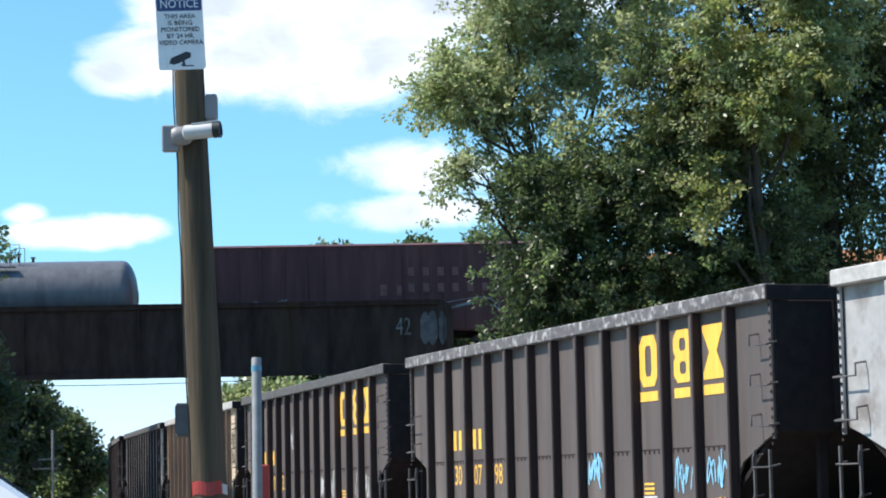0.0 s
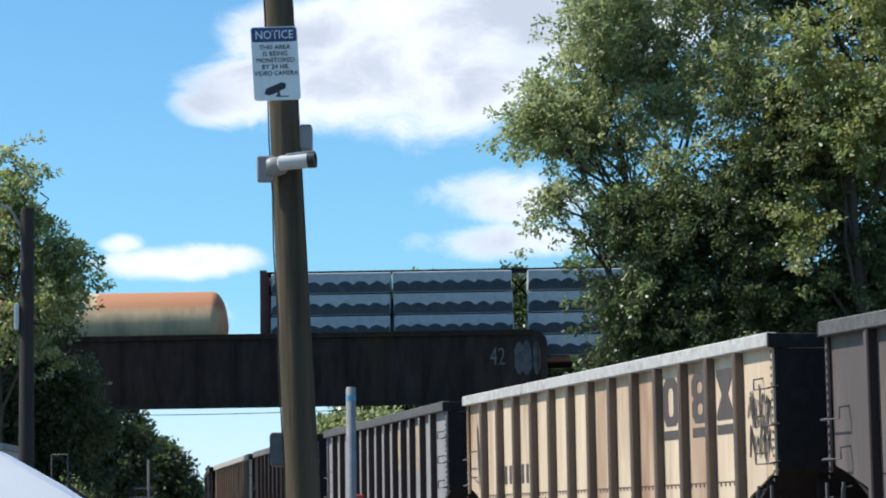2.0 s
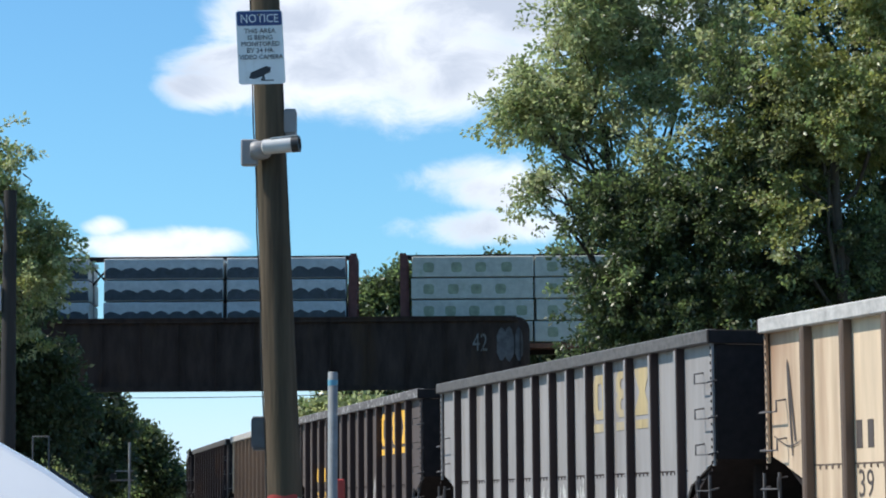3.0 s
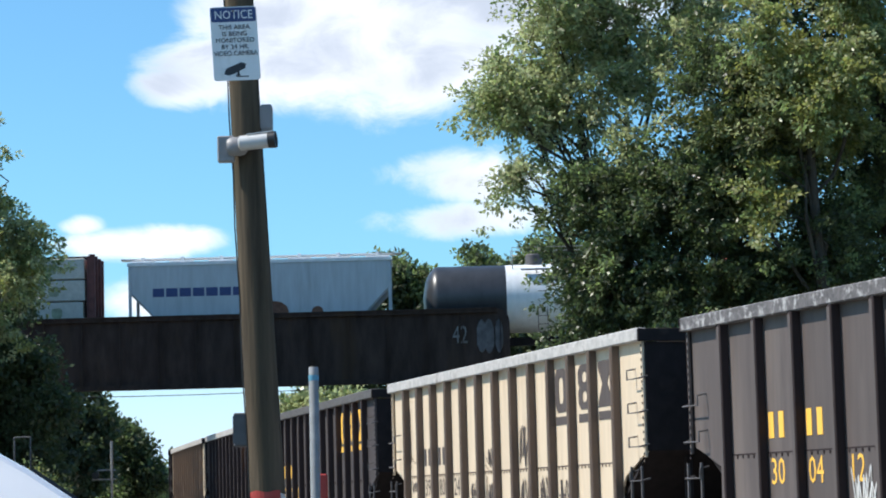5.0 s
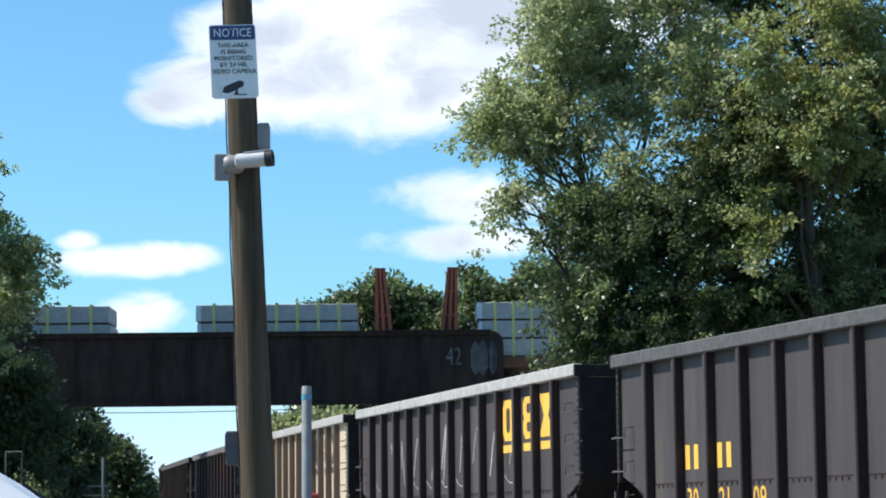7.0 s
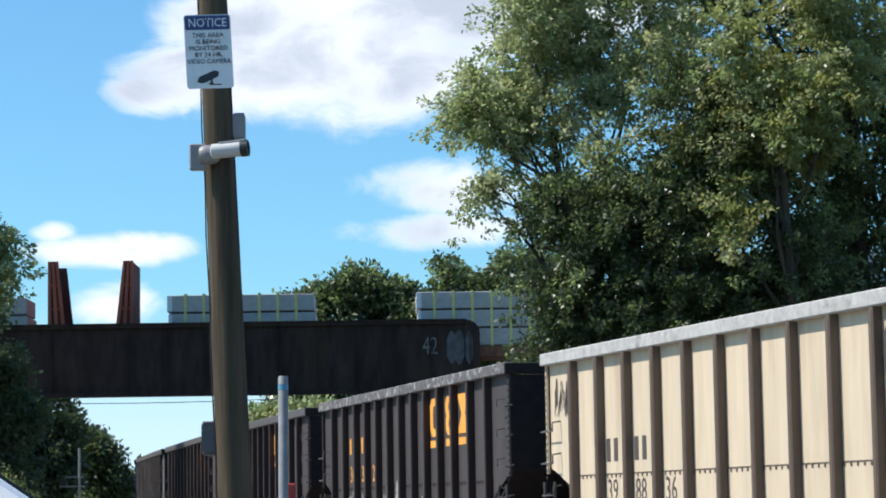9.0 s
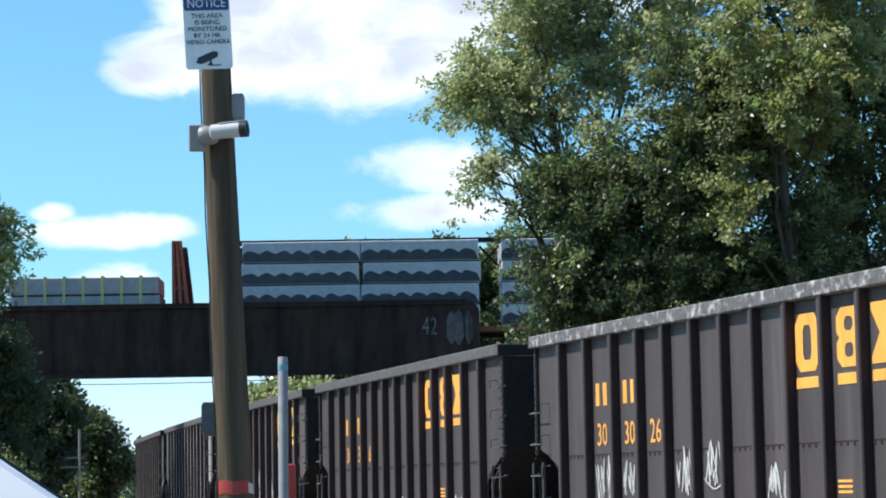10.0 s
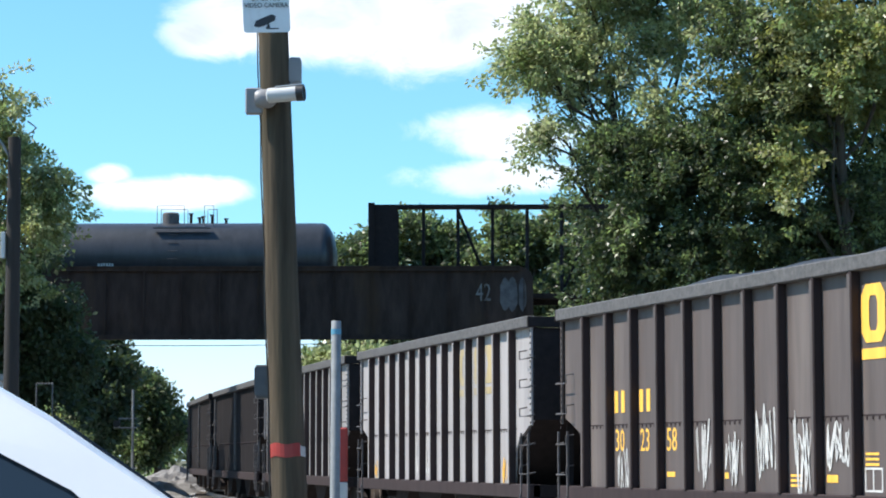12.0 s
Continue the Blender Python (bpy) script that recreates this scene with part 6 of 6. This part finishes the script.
def security_camera():
    cctv = thing("security_camera", "white bullet security camera on a junction box on the pole", "security camera")
    # in metres from the pole's front at the mount
    bm = bmesh.new()
    box(bm, -0.165, -0.055, -0.05, 0.02, -0.095, 0.075)
    part("junction_box", bm, M["grey_plastic"], cctv, bevel=0.008)
    bm = bmesh.new()
    lathe(bm, [(-0.10, 0.045), (-0.085, 0.056), (-0.06, 0.062), (-0.02, 0.062), (0.01, 0.054), (0.03, 0.035)], 24, "x")
    bmesh.ops.translate(bm, verts=bm.verts, vec=(0.0, -0.06, 0.0))
    part("bracket", bm, M["grey_plastic"], cctv, "grey ball mount", smooth=True)
    bm = bmesh.new()
    lathe(bm, [(0, 0.03), (0.01, 0.048), (0.18, 0.05), (0.20, 0.05)], 24, "x")
    body = part("body", bm, M["white_plastic"], cctv, smooth=True)
    bm = bmesh.new()
    lathe(bm, [(0.198, 0.053), (0.245, 0.054), (0.247, 0.044), (0.22, 0.03)], 24, "x")
    part("hood", bm, M["black_plastic"], body, "black lens hood", smooth=True)
    bm = bmesh.new()
    prism(bm, [(0.06, 0.045), (0.236, 0.048), (0.236, 0.056), (0.06, 0.053)], -0.03, 0.03)
    part("sunshield", bm, M["white_plastic"], body)
    body.matrix_local = pose(-0.02, -0.11, 0.012, 0, -3.5, -10)
    c, r = pole_axis(3.93)
    cctv.matrix_world = Matrix.Translation((c.x - 0.02, c.y - r, 3.905))
    return cctv


def pole_boxes():
    for nm, lab, u0, u1, v0, v1, dy, mat in (("cable_box", "small grey cable box on the pole", -0.0645, -0.0598, 0.1562, 0.1678, 0.05, "grey_plastic"),
                                             ("meter_box", "grey metal electrical box on the pole", -0.0782, -0.0725, 0.0245, 0.0385, 0.06, "box_grey")):
        b = thing(nm, lab, "electrical box")
        bm = bmesh.new()
        p0, p1 = at(u0, v0), at(u1, v1)
        box(bm, p0.x, p1.x, PD - 0.07 + dy, PD + 0.08 + dy, p0.z, p1.z)
        part("case", bm, M[mat], b, bevel=0.008)
        bm = bmesh.new()
        box(bm, p0.x - 0.004, p1.x + 0.004, PD - 0.078 + dy, PD - 0.07 + dy, p0.z + 0.02, p1.z - 0.02)
        part("cover", bm, M[mat], b)


def sign_post():
    post = thing("metal_post", "galvanised steel post with a blue cap band", "post")
    d = 17.5
    p = at(-0.0453, 0.0568, d)
    bm = bmesh.new()
    lathe(bm, [(-0.4, 0.036), (p.z - 0.01, 0.036), (p.z, 0.03)], 20, "z")
    part("shaft", bm, M["galv"], post, smooth=True)
    bm = bmesh.new()
    lathe(bm, [(p.z - 0.10, 0.0375), (p.z - 0.06, 0.0375)], 20, "z")
    part("band", bm, M["band_blue"], post, smooth=True)
    post.location = (p.x, d, 0)
    post.rotation_euler = (0, radians(0.3), 0)
    # red and white marker beside it
    q = at(-0.0422, 0.0125, d + 0.25)
    mk = thing("marker_post", "red and white striped marker post", "marker post")
    z, i = q.z, 0
    while z > -0.3:
        bm = bmesh.new()
        lo = max(-0.35, z - 0.40)
        box(bm, -0.045, 0.045, -0.02, 0.02, lo, z - 0.002)
        part("stripe", bm, M["red_tape" if i % 2 == 0 else "white_tape"], mk, bevel=0.01)
        z, i = lo, i + 1
    mk.location = (q.x, d + 0.25, 0)


def dark_pole():
    d = 50.0
    pole = thing("street_lamp_pole", "dark wooden street-lamp pole with a metal arm", "street lamp")
    x = -0.1797 * d
    bm = bmesh.new()
    lathe(bm, [(-0.4, 0.19), (4, 0.16), (8.3, 0.135)], 16, "z")
    part("shaft", bm, M["dark_pole"], pole, smooth=True)
    bm = bmesh.new()
    tube(bm, [(-0.1, 0, 7.9), (-0.35, -0.05, 8.3), (-0.8, -0.1, 8.48), (-1.3, -0.15, 8.5)], 0.03, 8)
    part("arm", bm, M["galv"], pole)
    bm = bmesh.new()
    lathe(bm, [(-1.75, 0.04), (-1.65, 0.11), (-1.4, 0.13), (-1.25, 0.06)], 14, "x")
    bmesh.ops.translate(bm, verts=bm.verts, vec=(0, -0.15, 8.48))
    part("lamp_head", bm, M["galv"], pole, smooth=True)
    bm = bmesh.new()
    box(bm, -0.24, -0.15, -0.14, 0.0, 5.75, 6.3)
    part("box", bm, M["white_plastic"], pole, "white box on the pole", bevel=0.01)
    pole.location = (x, d, 0)


def far_posts():
    # thin signal mast with cross arms, far down the line
    d = 92.0
    m = thing("signal_mast", "thin grey signal mast with cross arms", "signal mast")
    bm = bmesh.new()
    rod(bm, (0, 0, -0.3), (0, 0, 4.2), 0.05, 8)
    part("shaft", bm, M["galv"], m)
    for z, a in ((3.1, 0.55), (2.75, 0.75), (1.2, 0.5)):
        bm = bmesh.new()
        box(bm, -a, 0.15, -0.03, 0.03, z - 0.03, z + 0.03)
        part("cross_arm", bm, M["galv"], m)
    bm = bmesh.new()
    lathe(bm, [(-0.1, 0.14), (0.05, 0.14), (0.06, 0.1)], 14, "y")
    bmesh.ops.translate(bm, verts=bm.verts, vec=(-0.6, -0.1, 2.9))
    part("signal_head", bm, M["black_plastic"], m)
    m.location = ((236 - 784) / 4250 * d, d, 0)
    # cable strung below the bridge
    c = thing("overhead_cable", "thin black overhead cable", "cable")
    bm = bmesh.new()
    tube(bm, [(-24 + 1.3 * k, 108 + 0.2 * k, 6.7 + 0.012 * (k - 8) ** 2 * 0.3) for k in range(16)], 0.018, 5)
    part("wire", bm, M["black_plastic"], c)
    # low grey shed and a pipe frame beside the road
    shed = thing("shed", "low pale grey metal shed", "shed")
    bm = bmesh.new()
    box(bm, -17.2, -11.5, 60, 64, -0.3, 3.6)
    part("wall", bm, M["hopper_grey"], shed)
    bm = bmesh.new()
    box(bm, -17.4, -11.35, 59.8, 64.2, 3.6, 3.75)
    part("roof", bm, M["galv"], shed)
    f = thing("pipe_frame", "thin grey pipe frame", "frame")
    bm = bmesh.new()
    tube(bm, [(-10.15, 60, -0.3), (-10.15, 60, 3.45), (-9.75, 60, 3.45), (-9.75, 60, -0.3)], 0.025, 6)
    part("pipe", bm, M["box_grey"], f)


def white_car():
    """A parked sport utility car, its nose towards the track."""
    car = thing("parked_car", "parked glossy white sport utility car", "car")
    y0, y1 = 6.3, 8.15
    cy = (y0 + y1) / 2

    def loft(name, outline, tuck, mat, label=""):
        """An outline in x and z carried across the car, the upper part drawn in."""
        bm = bmesh.new()
        rows = []
        for f in (0.0, 0.06, 0.2, 0.5, 0.8, 0.94, 1.0):
            edge = 1 - abs(2 * f - 1)
            lift = -0.02 * (1 - min(1, edge * 3)) ** 2
            row = []
            for x, z in outline:
                inw = tuck * max(0, (z - 1.0)) / 0.8
                row.append(bm.verts.new((x, y0 + inw + f * (y1 - y0 - 2 * inw), z + (lift if z > 1.0 else 0))))
            rows.append(row)
        n = len(outline)
        for a, b in zip(rows, rows[1:]):
            for k in range(n):
                bm.faces.new((a[k], a[(k + 1) % n], b[(k + 1) % n], b[k]))
        bm.faces.new(rows[0][::-1]), bm.faces.new(rows[-1])
        return part(name, bm, M[mat], car, label, smooth=True)
    loft("body", [(-4.1, 0.4), (1.15, 0.4), (1.3, 0.6), (1.28, 0.9), (1.1, 1.04), (0.2, 1.14), (-0.25, 1.18), (-4.05, 1.2), (-4.15, 0.8)], 0.0, "car_white")
    roof = [(-4.0, 1.18), (-3.7, 1.72), (-3.2, 1.84), (-2.6, 1.91), (-2.1, 1.93), (-1.75, 1.925), (-1.5, 1.90), (-1.32, 1.855), (-1.18, 1.80), (-1.02, 1.705), (-0.867, 1.595), (-0.718, 1.49), (-0.48, 1.32), (-0.25, 1.165), (-0.56, 1.165), (-0.955, 1.51), (-1.16, 1.62), (-1.45, 1.695), (-1.8, 1.735), (-2.2, 1.755), (-3.1, 1.68), (-3.5, 1.56), (-3.75, 1.18)]
    loft("roof", [(1.03 * x, z + 0.02 * min(1, max(0, (z - 1.2) / 0.2))) for x, z in roof], 0.62, "car_white", "white roof and pillars")
    for nm, o in (("side_window", [(-3.6, 1.2), (-3.4, 1.62), (-2.2, 1.80), (-1.55, 1.76), (-1.17, 1.68), (-0.94, 1.57), (-0.52, 1.2)]),):
        for yy, inw in ((y0, 1), (y1, -1)):
            bm = bmesh.new()
            vs = [bm.verts.new((x, yy + inw * (0.03 + 0.62 * max(0, z - 1.0) / 0.8), z)) for x, z in o]
            bm.faces.new(vs)
            part(nm, bm, M["glass"], car)
    bm = bmesh.new()
    vs = [(-1.27, 1.79), (-0.26, 1.19)]
    q = [bm.verts.new((x, y, z + 0.004)) for (x, z) in vs for y in (y0 + 0.72, y1 - 0.72)]
    bm.faces.new((q[0], q[1], q[3], q[2]))
    part("windscreen", bm, M["glass"], car)
    bm = bmesh.new()
    tube(bm, [Vector((1.03 * x + 0.012, cy - 0.1, z - 0.004 + 0.02 * min(1, max(0, (z - 1.2) / 0.2)))) for x, z in roof[9:14]], 0.009, 6)
    part("windscreen_trim", bm, M["black_plastic"], car, "black rubber windscreen trim")
    for x in (-3.2, 0.35):
        for y in (y0 + 0.12, y1 - 0.12):
            bm = bmesh.new()
            lathe(bm, [(-0.12, 0.22), (-0.11, 0.34), (0.11, 0.34), (0.12, 0.22)], 24, "y")
            bmesh.ops.translate(bm, verts=bm.verts, vec=(x, y, 0.3))
            wheel = part("wheel", bm, M["rubber"], car, smooth=True)
            bm = bmesh.new()
            lathe(bm, [(-0.125, 0.05), (-0.122, 0.21), (0.122, 0.21), (0.125, 0.05)], 18, "y")
            bmesh.ops.translate(bm, verts=bm.verts, vec=(x, y, 0.3))
            part("rim", bm, M["galv"], wheel)
    c = Matrix.Translation((-0.9, 6.4, 0))
    car.matrix_world = c @ Matrix.Rotation(radians(9), 4, "Z") @ c.inverted()
    return car


ground()
bridge()
NEAR = near_train()
UPPER = upper_train()
utility_pole()
notice_sign()
security_camera()
pole_boxes()
sign_post()
dark_pole()
far_posts()
white_car()
stone_mounds()
trees()


def motions():
    for g, car in NEAR:
        walk(car, [(t, near_pose(g, t)) for t in TIMES])
    for mid, car in UPPER:
        walk(car, [(t, pose(mid - UPPER_SPEED * t, 101.9, RAIL_Z)) for t in TIMES])
    # wheels roll with their trains
    ticks = [k / 30 for k in range(361)]
    rolls = {1: [train_at(t) / 0.43 for t in ticks], -1: [-UPPER_SPEED * t / 0.43 for t in ticks]}
    for wheel, along, way in WHEELS:
        walk(wheel, [(t, Matrix.Translation((along, 0, 0.43)) @ Matrix.Rotation(a, 4, "Y")) for t, a in zip(ticks, rolls[way])])


motions()
